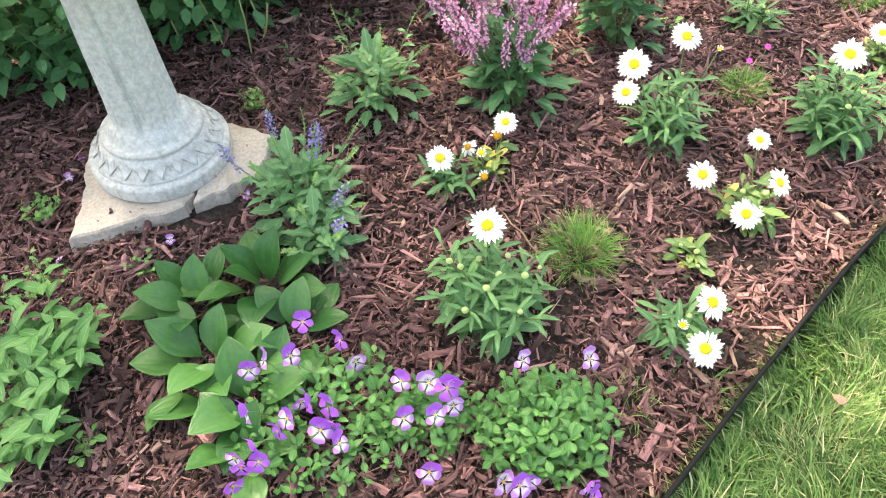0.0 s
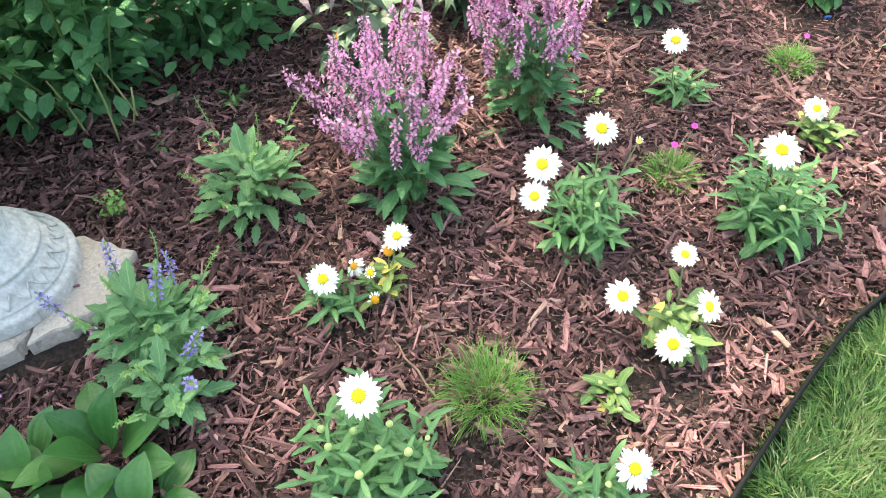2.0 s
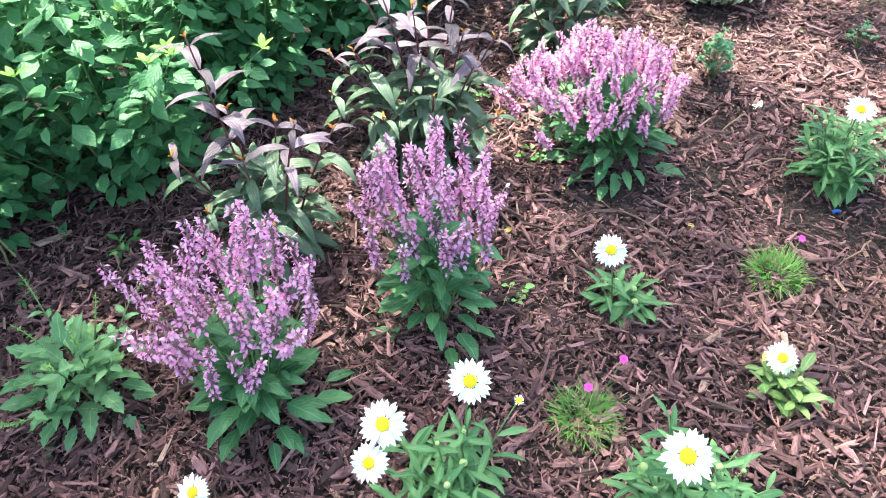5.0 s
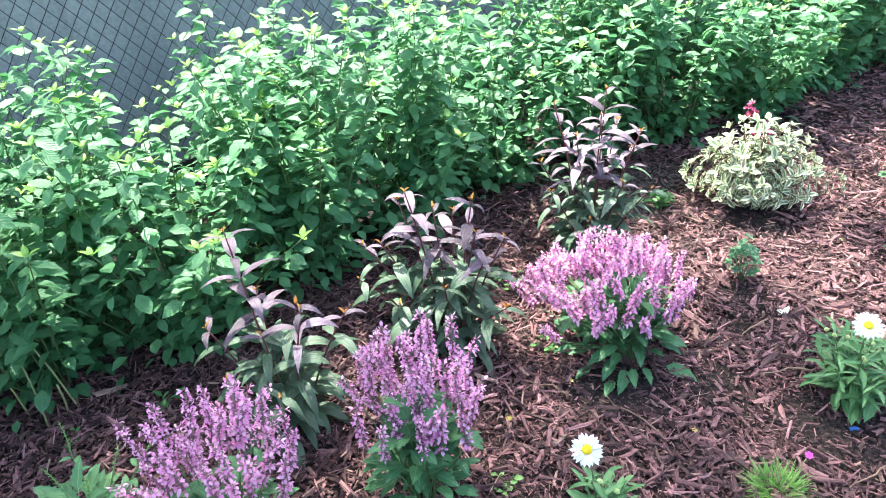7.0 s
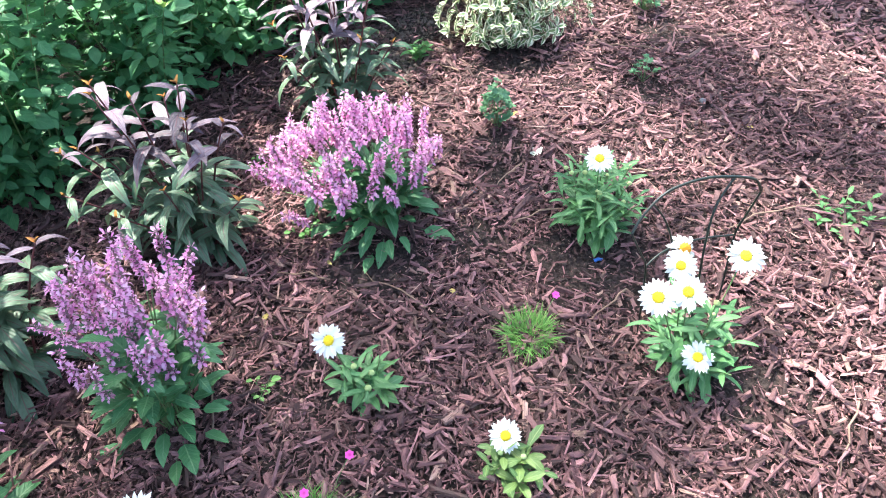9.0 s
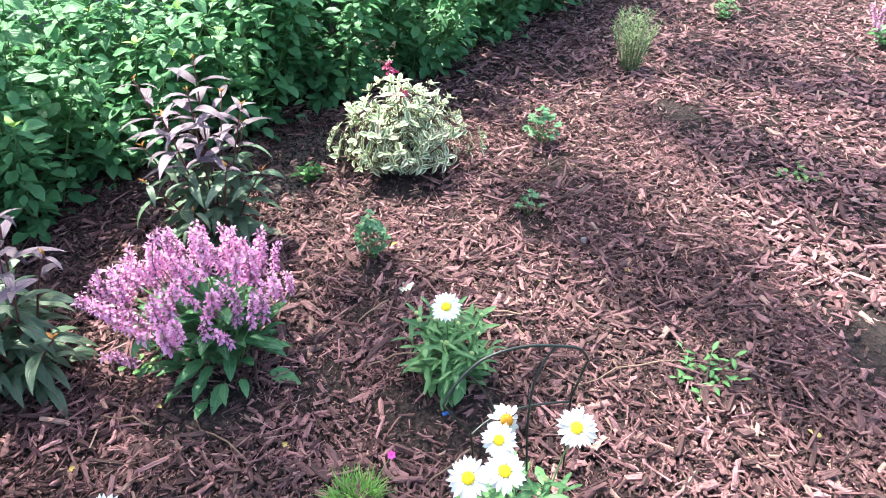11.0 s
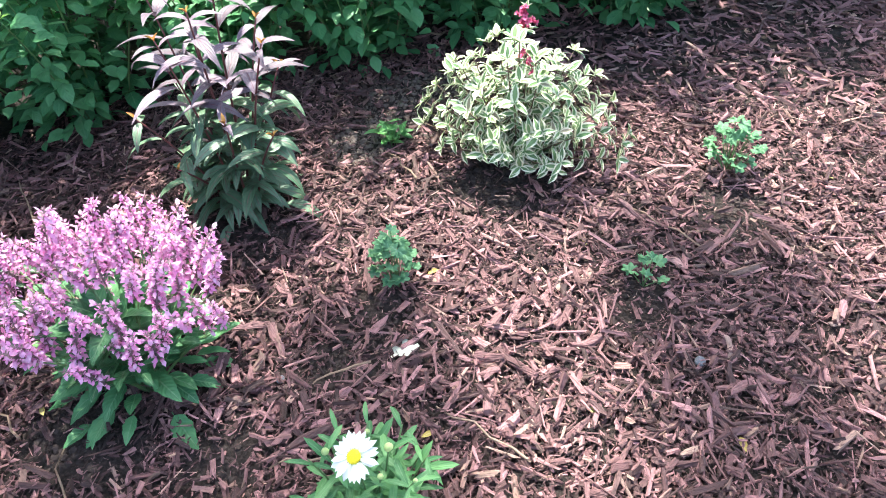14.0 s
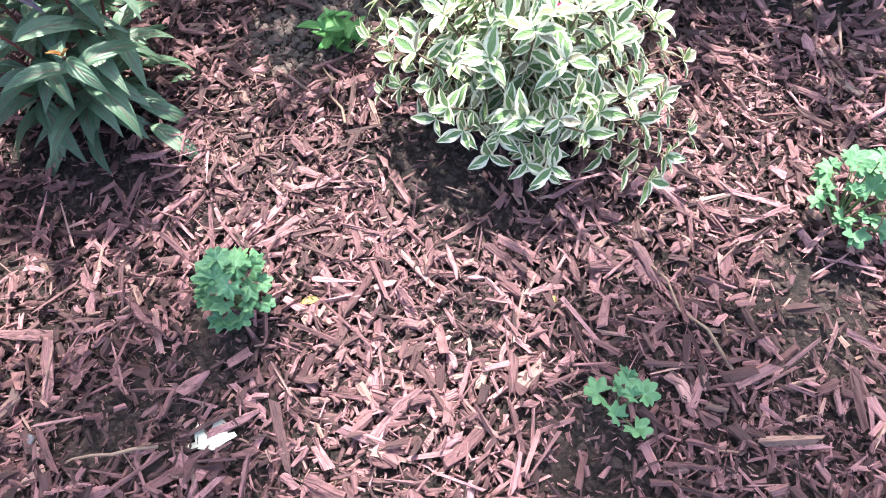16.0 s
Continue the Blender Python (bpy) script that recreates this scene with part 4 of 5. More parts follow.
def viola_flower_mesh(name, top, low):
    s = Soup()
    up = leaf_data(0.027, 0.0195, n=6, bend=-0.7, fold=0.25, peak=0.7, blunt=0.75, wave=0.16)
    side = leaf_data(0.020, 0.0135, n=6, bend=0.8, fold=0.25, peak=0.68, blunt=0.75, wave=0.14)
    lip = leaf_data(0.021, 0.018, n=6, bend=0.9, fold=0.25, peak=0.7, blunt=0.7, wave=0.14)
    for a in (-0.58, 0.52):
        s.add(up, put((0, 0, -0.001), turn(a, 0.5)), 0)
    for a in (-1.85, 1.8):
        s.add(side, put((0, 0, 0.001), turn(a, 0.15)), 1)
    s.add(lip, put((0, 0, 0.002), turn(math.pi, 0.05)), 1)
    return s.mesh(name, [top, low])


VIOLAS = [viola_flower_mesh("viola_flower", M_VIOLA, M_VIOLA), viola_flower_mesh("viola_flower_two_tone", M_VIOLA, M_VIOLA_PALE), viola_flower_mesh("viola_flower_pale", M_VIOLA_PALE, M_VIOLA_PALE)]
EYE_MESH = shaped("eye", dome(0.0022, 0.002, 8, 3), M_EYE)


def viola(x, y, radius, height, rosettes, flowers, label):
    z0 = ground_z(x, y)
    root = thing("viola_plant", x, y, z0, label, "flower", "purple violas at the bed's end")
    for s in range(rosettes):
        a = s * 2.39996
        r = radius * math.sqrt((s + 0.5) / rosettes)
        tip = Vector((r * math.cos(a), r * math.sin(a) * 0.8, height * RNG.uniform(0.5, 1.0) * (1 - 0.5 * (r / radius) ** 2)))
        pts = arc((0.4 * tip.x, 0.4 * tip.y, 0), tip, 0.6, 4)
        part("stem", tube("stem", pts, 0.0016, 0.0012, M_STEM, 4), root)
        for k in range(9):
            p = pts[-1] if k < 4 else pts[3] if k < 7 else pts[2]
            part("leaf", RNG.choice(VIOLA_LEAF), root, put(p, turn(k * 2.4 + a + RNG.uniform(-0.5, 0.5), RNG.uniform(0.1, 1.1), RNG.uniform(-0.5, 0.5)), RNG.uniform(0.6, 1.15)))
    mass = Soup()
    small = [leaf_data(0.034, 0.0155, n=4, bend=b, fold=0.25, peak=0.6, stalk=0.15) for b in (0.3, 0.8)]
    for k in range(rosettes * 11):
        a, r = RNG.uniform(0, 6.283), radius * math.sqrt(RNG.random())
        p = Vector((r * math.cos(a), r * math.sin(a) * 0.8, height * RNG.uniform(0.15, 0.85) * (1 - 0.5 * (r / radius) ** 2)))
        mass.add(RNG.choice(small), put(p, turn(RNG.uniform(0, 6.283), RNG.uniform(-0.1, 0.9), RNG.uniform(-0.5, 0.5)), RNG.uniform(0.6, 1.1)))
    part("foliage", mass.mesh("foliage", [M_VIOLALEAFS]), root)["kind"] = "stuff"
    for fx, fy, fz, kind in flowers:
        tip = Vector((fx - x, fy - y, fz - z0))
        foot = Vector((tip.x * 0.7, tip.y * 0.7 + 0.02, 0.0))
        part("flower_stem", tube("flower_stem", arc(foot, tip, 0.2, 5), 0.0012, 0.001, M_STEM, 4), root)
        m = put(tip, Matrix.Rotation(RNG.uniform(-1.1, 1.1), 4, "Z") @ Matrix.Rotation(RNG.uniform(0.3, 1.2), 4, "X") @ Matrix.Rotation(RNG.uniform(-0.4, 0.4), 4, "Y"), RNG.uniform(1.15, 1.5))
        fl = part("flower", VIOLAS[kind], root, m, ("deep purple viola bloom", "purple viola bloom with a pale lip", "pale lilac viola bloom")[kind])
        part("eye", EYE_MESH, fl, Matrix.Translation((0, 0, 0.002)))


viola(-0.33, 0.705, 0.20, 0.12, 26, [(-0.349, 0.699, 0.13, 0), (-0.31, 0.69, 0.125, 0), (-0.37, 0.705, 0.12, 1), (-0.468, 0.572, 0.13, 0), (-0.44, 0.585, 0.12, 0), (-0.49, 0.60, 0.11, 1), (-0.445, 0.61, 0.14, 0),
      (-0.376, 0.876, 0.15, 0), (-0.4, 0.806, 0.13, 1), (-0.487, 0.785, 0.12, 1), (-0.45, 0.80, 0.13, 2), (-0.266, 0.801, 0.10, 2), (-0.327, 0.646, 0.11, 1), (-0.31, 0.655, 0.12, 0), (-0.292, 0.62, 0.10, 1),
      (-0.30, 0.855, 0.10, 0), (-0.39, 0.665, 0.13, 1), (-0.41, 0.65, 0.11, 0), (-0.475, 0.69, 0.12, 1), (-0.49, 0.55, 0.10, 0)], "sprawling viola with purple blooms")
viola(-0.12, 0.70, 0.12, 0.085, 14, [(-0.168, 0.737, 0.12, 1), (-0.112, 0.735, 0.11, 2), (-0.075, 0.72, 0.11, 0), (-0.06, 0.73, 0.12, 1), (-0.101, 0.658, 0.12, 1), (-0.065, 0.685, 0.10, 2), (-0.165, 0.66, 0.11, 1), (-0.118, 0.561, 0.08, 1)], "viola with lilac and purple blooms")
viola(0.120, 0.655, 0.145, 0.12, 34, [(0.05, 0.517, 0.10, 1), (0.02, 0.53, 0.09, 2), (0.07, 0.53, 0.09, 1), (0.178, 0.517, 0.08, 1), (0.185, 0.495, 0.07, 0), (0.231, 0.793, 0.06, 2), (0.082, 0.772, 0.11, 2)], "dense leafy viola mound with few blooms")

# ---- phlox-like plant at the bed's near end ----
PHLOX_LEAF = leaf_meshes("phlox_leaf", M_PHLOX, 6, 0.066, 0.026, (0.2, 1.0), (0.15, 0.4), n=6, peak=0.4, stalk=0.05)


def leafy_plant(name, x, y, radius, height, stems, per, meshes, stem_material, label, category, group="", scale=1.0):
    root = thing(name, x, y, ground_z(x, y), label, category, group)
    for s in range(stems):
        a = s * 2.39996
        r = radius * math.sqrt((s + 0.5) / stems) * 0.8
        tip = Vector((r * math.cos(a), r * math.sin(a), height * RNG.uniform(0.6, 1.0)))
        pts = arc((0.3 * tip.x, 0.3 * tip.y, 0), tip, 0.4, 6)
        part("stem", tube("stem", pts, 0.002, 0.0013, stem_material, 4), root)
        for k in range(per):
            q = 0.2 + 0.8 * k / (per - 1)
            j = min(int(q * 6), 5)
            p = pts[j].lerp(pts[j + 1], q * 6 - j)
            part("leaf", RNG.choice(meshes), root, put(p, turn(k * 1.57 + (k // 2) * 0.5 + a, RNG.uniform(0.0, 0.7), RNG.uniform(-0.3, 0.3)), scale * RNG.uniform(0.65, 1.1)))
    return root


leafy_plant("phlox_plant", -0.955, 0.86, 0.20, 0.20, 20, 10, PHLOX_LEAF, M_STEM, "bushy green phlox not yet in flower", "plant")
leafy_plant("phlox_plant", -0.93, 0.70, 0.13, 0.16, 8, 8, PHLOX_LEAF, M_STEM, "low green phlox at the bed's near end", "plant")

# ---- dark-leaved penstemons ----
PENST_LEAF = leaf_meshes("penstemon_leaf", M_PENST, 6, 0.155, 0.037, (0.7, 1.8), (0.1, 0.3), n=8, peak=0.38, wave=0.03, blunt=1.0)
PENST_TOP = leaf_meshes("penstemon_top_leaf", M_PENST_TOP_SHEEN, 6, 0.150, 0.036, (0.9, 2.0), (0.1, 0.32), n=8, peak=0.38, wave=0.03, blunt=1.0)
PENST_BUD = shaped("bud", leaf_data(0.03, 0.016, n=4, bend=0.3, fold=0.8), M_ORANGE)


def penstemon(x, y, stems, label):
    """stems: tip offsets x, y and height."""
    root = thing("penstemon_plant", x, y, ground_z(x, y), label, "plant", "dark-leaved penstemons along the hedge")
    spread_leaves(root, PENST_LEAF, 40, 0.20, 0.26, (0.7, 1.0), (-0.1, 0.8))
    for s, (tx, ty, h) in enumerate(stems):
        tip = Vector((tx * 1.35, ty * 1.3, h))
        pts = arc((0.25 * tx, 0.25 * ty, 0), tip, 0.4, 8)
        part("stem", tube("stem", pts, 0.0038, 0.002, M_RED_STEM, 6), root, None, "dark red stem")
        pairs = max(3, int(h / 0.072))
        for k in range(pairs + 1):
            q = 0.12 + 0.84 * k / pairs
            j = min(int(q * 8), 7)
            p = pts[j].lerp(pts[j + 1], q * 8 - j)
            for side in (0, math.pi):
                az = k * 1.45 + s * 0.9 + side + RNG.uniform(-0.25, 0.25)
                high = p.z > 0.33
                part("leaf", RNG.choice(PENST_TOP if high else PENST_LEAF), root, put(p, turn(az, RNG.uniform(0.35, 0.8) if high else RNG.uniform(0.1, 0.6), RNG.uniform(-0.3, 0.3)), RNG.uniform(0.7, 1.08) * (0.6 if q > 0.93 else 1.0)))
        for b in range(2):
            part("bud", PENST_BUD, root, put(tip, turn(b * 2.6 + s, 0.9), RNG.uniform(0.5, 0.9)), "withered orange bud")


penstemon(0.08, 2.20, [(-0.05, 0.03, 0.64), (0.12, -0.06, 0.50), (-0.03, 0.05, 0.44), (-0.13, -0.01, 0.36), (0.05, 0.05, 0.40), (0.15, 0.05, 0.38), (-0.06, -0.09, 0.28), (0.06, -0.11, 0.26), (0.0, -0.02, 0.36)], "penstemon with one tall stem and drooping purple-grey leaves")
penstemon(0.48, 2.61, [(-0.20, 0.02, 0.36), (-0.19, -0.06, 0.30), (-0.12, 0.08, 0.48), (0.10, -0.06, 0.38), (-0.02, 0.02, 0.50), (-0.08, 0.02, 0.55), (0.06, 0.06, 0.50), (0.14, 0.0, 0.42), (-0.14, -0.02, 0.40), (0.02, -0.10, 0.32), (-0.08, -0.12, 0.27), (0.15, -0.1, 0.26), (0.0, 0.12, 0.42), (-0.16, 0.08, 0.3), (0.08, -0.02, 0.45)], "bushy penstemon with purple-grey arching leaves")
penstemon(0.90, 3.19, [(0.02, -0.02, 0.58), (-0.08, 0.08, 0.45), (0.10, 0.08, 0.40), (-0.10, 0.02, 0.60), (0.03, 0.05, 0.64), (0.12, 0.02, 0.50), (-0.04, -0.05, 0.52), (0.08, -0.08, 0.36), (-0.1, -0.1, 0.34), (0.15, -0.05, 0.32), (0.0, -0.14, 0.26), (0.06, 0.1, 0.5), (-0.14, 0.05, 0.36)], "tall penstemon with purple-tinged arching leaves and red stems")

# ---- variegated weigela ----
WEIG_LEAF = leaf_meshes("variegated_leaf", M_WEIGELA, 6, 0.058, 0.027, (-0.1, 0.6), (0.2, 0.5), n=6, peak=0.42, stalk=0.05, across=4, wave=0.1, blunt=1.1)


def weigela(x, y):
    root = thing("weigela_shrub", x, y, ground_z(x, y), "cream and green variegated weigela with crimson flowers", "shrub")
    shoots = 116
    mass = Soup()
    extra = [leaf_data(0.056, 0.026, n=5, bend=b, fold=0.3, peak=0.42, across=4, wave=0.1, blunt=1.1) for b in (0.0, 0.3, 0.7)]
    for s in range(shoots):
        a = s * 2.39996
        r = math.sqrt((s + 0.3) / shoots)
        tip = Vector((0.285 * r * math.cos(a), 0.225 * r * math.sin(a), (0.33 - 0.22 * r ** 2.2) * RNG.uniform(0.68, 1.16)))
        tip.x *= RNG.uniform(0.8, 1.18)
        tip.y *= RNG.uniform(0.8, 1.15)
        pts = arc((0.15 * tip.x, 0.15 * tip.y, 0), tip, 0.55, 5)
        part("branch", tube("branch", pts, 0.003, 0.0015, M_WOOD, 4), root)
        up = (pts[-1] - pts[-2]).normalized()
        rot = up.to_track_quat("Z", "Y").to_matrix().to_4x4()
        for k in range(16):
            q = 0 if k < 6 else 0.03 + 0.018 * (k - 6)
            p = tip - up * q
            m = put(p, rot @ turn(k * 2.1 + RNG.uniform(-0.3, 0.3), RNG.uniform(0.1, 1.0) if k < 6 else RNG.uniform(-0.2, 0.4)), RNG.uniform(0.5, 0.88))
            if k < 3 and s % 5 < 4:
                part("leaf", RNG.choice(WEIG_LEAF), root, m)
            else:
                mass.add(RNG.choice(extra), m)
    part("leaf_mass", mass.mesh("leaf_mass", [M_WEIGELAS]), root)["kind"] = "stuff"
    trumpet = Soup()
    trumpet.add(tube_data([Vector((0, 0, 0)), Vector((0, 0.008, 0.002)), Vector((0, 0.016, 0.004))], 0.0015, 0.004, 6), Matrix.Identity(4))
    for k in range(5):
        trumpet.add(leaf_data(0.009, 0.006, n=2, bend=0.3, fold=0.2), Matrix.Translation((0, 0.016, 0.004)) @ Matrix.Rotation(-1.2, 4, "X") @ turn(k * 1.2566, 0.5))
    me = trumpet.mesh("flower", [M_REDPINK])
    for cx, cy, cz, n in ((-0.03, 0.14, 0.375, 16), (0.0, 0.03, 0.315, 7), (0.03, 0.0, 0.30, 4)):
        part("branch", tube("branch", arc((0, 0.03, 0), (cx, cy, cz), 0.5, 5), 0.003, 0.0015, M_WOOD, 4), root)
        for k in range(n):
            az = RNG.uniform(0, 6.28)
            part("flower", me, root, put(Vector((cx + RNG.uniform(-0.012, 0.012), cy + RNG.uniform(-0.012, 0.012), cz - 0.055 * k / n)), turn(az, RNG.uniform(-0.4, 0.9)), RNG.uniform(0.9, 1.4)), "crimson trumpet flower")
        for k in range(6):
            part("leaf", RNG.choice(WEIG_LEAF), root, put((cx, cy, cz - 0.06), turn(k * 1.05, 0.3), 0.7))
        if n > 10:
            for k in range(4):
                part("leaf", RNG.choice(WEIG_LEAF), root, put((cx, cy, cz), turn(k * 1.57, 1.0), 0.45))


weigela(1.543, 3.630)

# ---- columbines ----
def lobed(size, bend):
    """Fan-shaped leaflet with rounded lobes."""
    vs, uv, fs = [(0, 0, 0)], [(0.5, 0.0)], []
    n = 15
    for i in range(n):
        a = radians(-72 + 144 * i / (n - 1))
        r = size * (0.62 + 0.38 * abs(math.cos(i * math.pi / 4.67)) * (1 if i % 2 else 0.9)) * (0.75 + 0.25 * math.cos(a))
        q = 0.55
        vs.append((q * r * math.sin(a), q * r * math.cos(a), 0.10 * size))
        uv.append((0.5 + 0.28 * math.sin(a), 0.55))
        vs.append((r * math.sin(a), r * math.cos(a), 0.10 * size - bend * size * (0.5 + 0.5 * math.sin(i * 1.35))))
        uv.append((0.5 + 0.5 * math.sin(a), 1.0))
    for i in range(n - 1):
        b = 1 + 2 * i
        fs += [(0, b + 2, b), (b, b + 2, b + 3, b + 1)]
    return vs, fs, uv


COLUM = [shaped("columbine_leaflet", lobed(0.027, b), M_COLUM) for b in (0.05, 0.15, 0.25)]


def columbine(x, y, radius, height, stalks, label):
    root = thing("columbine_plant", x, y, ground_z(x, y), label, "plant", "young columbines in the mulch")
    for s in range(stalks):
        a = s * 2.39996
        r = radius * math.sqrt((s + 0.2) / stalks)
        tip = Vector((r * math.cos(a), r * math.sin(a), height * (1 - 0.6 * r / radius) * RNG.uniform(0.8, 1.1)))
        part("stalk", tube("stalk", arc((0.1 * tip.x, 0.1 * tip.y, 0), tip, 0.5, 4), 0.0014, 0.001, M_STEM, 4), root)
        for k in range(3):
            part("leaflet", RNG.choice(COLUM), root, put(tip, turn((a - 1.57 if s > stalks // 3 else RNG.uniform(0, 6.28)) + (k - 1) * (1.25 if s > stalks // 3 else 2.1) + RNG.uniform(-0.2, 0.2), RNG.uniform(-0.5, 0.9), RNG.uniform(-0.6, 0.6)), RNG.uniform(0.6, 1.05)))


columbine(1.420, 3.045, 0.050, 0.19, 24, "young columbine with lobed blue-green leaves")
columbine(2.112, 3.725, 0.070, 0.18, 24, "young columbine with lobed blue-green leaves and a dry stem")
columbine(1.975, 3.240, 0.045, 0.10, 7, "small thin columbine seedling in dark soil")


# ---- grass tufts and small pinks ----
def tuft(name, x, y, radius, height, blades, label, width=0.0024, droop=1.2, pinks=(), category="ornamental grass", material=M_TUFT):
    z0 = ground_z(x, y)
    root = thing(name, x, y, z0, label, category)
    s = Soup()
    data = [leaf_data(height, width, n=4, bend=droop * b, fold=0.3, peak=0.35) for b in (0.3, 0.7, 1.0, 1.3)]
    for _ in range(blades):
        a, r = RNG.uniform(0, 6.283), radius * math.sqrt(RNG.random()) * 0.45
        middle = r < 0.2 * radius
        az = a - 1.5708 + (RNG.uniform(-3.1, 3.1) if middle else RNG.uniform(-1.5, 1.5))
        s.add(RNG.choice(data), put((r * math.cos(a), r * math.sin(a), 0), turn(az, RNG.uniform(0.9, 1.55) if middle else RNG.uniform(0.45, 1.4)), RNG.uniform(0.6, 1.1)))
    part("foliage", s.mesh("foliage", [material]), root)["kind"] = "stuff"
    for px, py, pz in pinks:
        tip = Vector((px - x, py - y, pz - z0))
        part("flower_stem", tube("flower_stem", arc((tip.x * 0.4, tip.y * 0.4, 0), tip, 0.3, 4), 0.0011, 0.0009, M_STEM, 4), root)
        f = Soup()
        for k in range(6):
            f.add(leaf_data(0.011, 0.009, n=3, bend=0.3, fold=0.2, peak=0.65, blunt=0.5), turn(k * 1.047, 0.2))
        part("flower", f.mesh("flower", [M_PINK]), root, put(tip, turn(0, 0.4)), "magenta pink bloom")


tuft("grass_tuft", 0.268, 1.118, 0.11, 0.115, 620, "fine green grass tuft in the mulch", 0.0020, 0.8)
tuft("dianthus_plant", 0.865, 1.720, 0.10, 0.075, 520, "grassy dianthus tuft with two magenta blooms", pinks=((0.868, 1.747, 0.085), (0.955, 1.83, 0.07)), category="flower")
tuft("dianthus_plant", 1.385, 2.140, 0.095, 0.075, 520, "grassy dianthus tuft with one magenta bloom", pinks=((1.47, 2.235, 0.04),), category="flower")


def feathery_plant(x, y, radius, height, stems, label):
    """Upright stems thickly set with short narrow leaves."""
    root = thing("feathery_plant", x, y, ground_z(x, y), label, "plant")
    mass = Soup()
    blade = [leaf_data(0.036, 0.0042, n=3, bend=b, fold=0.3, peak=0.4) for b in (0.1, 0.5)]
    for s in range(stems):
        a, r = s * 2.39996, radius * math.sqrt((s + 0.5) / stems)
        tip = Vector((r * math.cos(a), r * math.sin(a), height * RNG.uniform(0.7, 1.05) * (1 - 0.2 * r / radius)))
        pts = arc((0.35 * tip.x, 0.35 * tip.y, 0), tip, 0.4, 6)
        part("stem", tube("stem", pts, 0.0022, 0.0010, M_STEM, 5), root)
        for k in range(44):
            q = 5.99 * (0.12 + 0.88 * k / 44)
            p = pts[int(q)].lerp(pts[int(q) + 1], q - int(q))
            mass.add(RNG.choice(blade), put(p, turn(k * 2.4 + a, RNG.uniform(0.3, 1.0)), RNG.uniform(0.6, 1.15)))
    part("foliage", mass.mesh("foliage", [M_TUFT_PALE]), root)["kind"] = "stuff"


feathery_plant(2.69, 4.43, 0.13, 0.33, 30, "upright feathery grey-green plant near the hedge's end")

# ---- weeds ----
WEED_LEAF = leaf_meshes("weed_leaf", M_WEED, 4, 0.032, 0.019, (0.2, 0.8), (0.1, 0.3), n=6, peak=0.5, stalk=0.15, teeth=0.12)
LOBED = [shaped("weed_leaflet", lobed(0.027, b), M_WEED) for b in (0.05, 0.2)]


def weed(x, y, radius, height, stems, per, label, meshes=None, scale=1.0):
    leafy_plant("weed", x, y, radius, height, stems, per, meshes or WEED_LEAF, M_STEM, label, "weed", "small weeds in the mulch", scale)


weed(-1.165, 1.37, 0.07, 0.08, 9, 5, "small bright green weed in the mulch", LOBED, 0.62)
weed(-1.09, 1.12, 0.11, 0.09, 9, 6, "straggling pale green weed", LOBED, 0.55)
weed(-0.835, 1.155, 0.05, 0.06, 6, 4, "tiny bright green weed beside a paving stone", LOBED, 0.5)
weed(-0.63, 1.775, 0.06, 0.09, 8, 5, "small lobed weed behind the paving stone", LOBED, 0.55)
weed(-0.85, 0.68, 0.04, 0.04, 4, 4, "tiny green seedling in the mulch")
weed(2.29, 2.42, 0.14, 0.05, 9, 7, "sprawling yellow-green weed on the mulch", PHLOX_LEAF, 0.5)
weed(0.725, 2.06, 0.045, 0.03, 4, 4, "tiny green seedling beside a salvia", None, 0.9)
weed(1.175, 3.56, 0.06, 0.09, 5, 6, "bright green sapling near the hedge", PHLOX_LEAF, 0.8)
weed(0.80, 2.60, 0.06, 0.05, 5, 4, "tiny pale weed beside a salvia", None, 0.8)
weed(0.63, 2.93, 0.06, 0.06, 5, 4, "small green weed behind a salvia", None, 0.9)
weed(2.36, 1.95, 0.05, 0.03, 4, 4, "small round-leaved weed on the mulch", COLUM, 0.4)
weed(3.0, 3.35, 0.12, 0.05, 6, 5, "pale weed among dry grass", None, 0.8)
weed(3.15, 2.75, 0.12, 0.05, 6, 5, "pale weed among dry leaves", None, 0.8)
weed(-0.36, 2.22, 0.05, 0.04, 4, 4, "low weed near the hedge", PHLOX_LEAF, 0.6)
weed(-0.55, 2.05, 0.05, 0.03, 3, 4, "pale low weed near the hedge", PHLOX_LEAF, 0.5)


def far_flower(x, y, label):
    root = leafy_plant("far_flower", x, y, 0.13, 0.12, 9, 7, PHLOX_LEAF, M_STEM, label, "flower")
    for k in range(5):
        a = k * 2.39996
        foot = Vector((0.07 * math.cos(a), 0.07 * math.sin(a), 0.09))
        part("flower_spike", PINK_SPIKES[k], root, Matrix.Translation(foot) @ Matrix.Rotation(0.25 * math.cos(a), 4, "Y"), "magenta flower spike")


far_flower(4.08, 4.55, "leafy flower with magenta spikes at the far side of the bed")
weed(3.45, 5.1, 0.10, 0.12, 8, 6, "small leafy green plant at the far side of the bed", PHLOX_LEAF, 0.8)


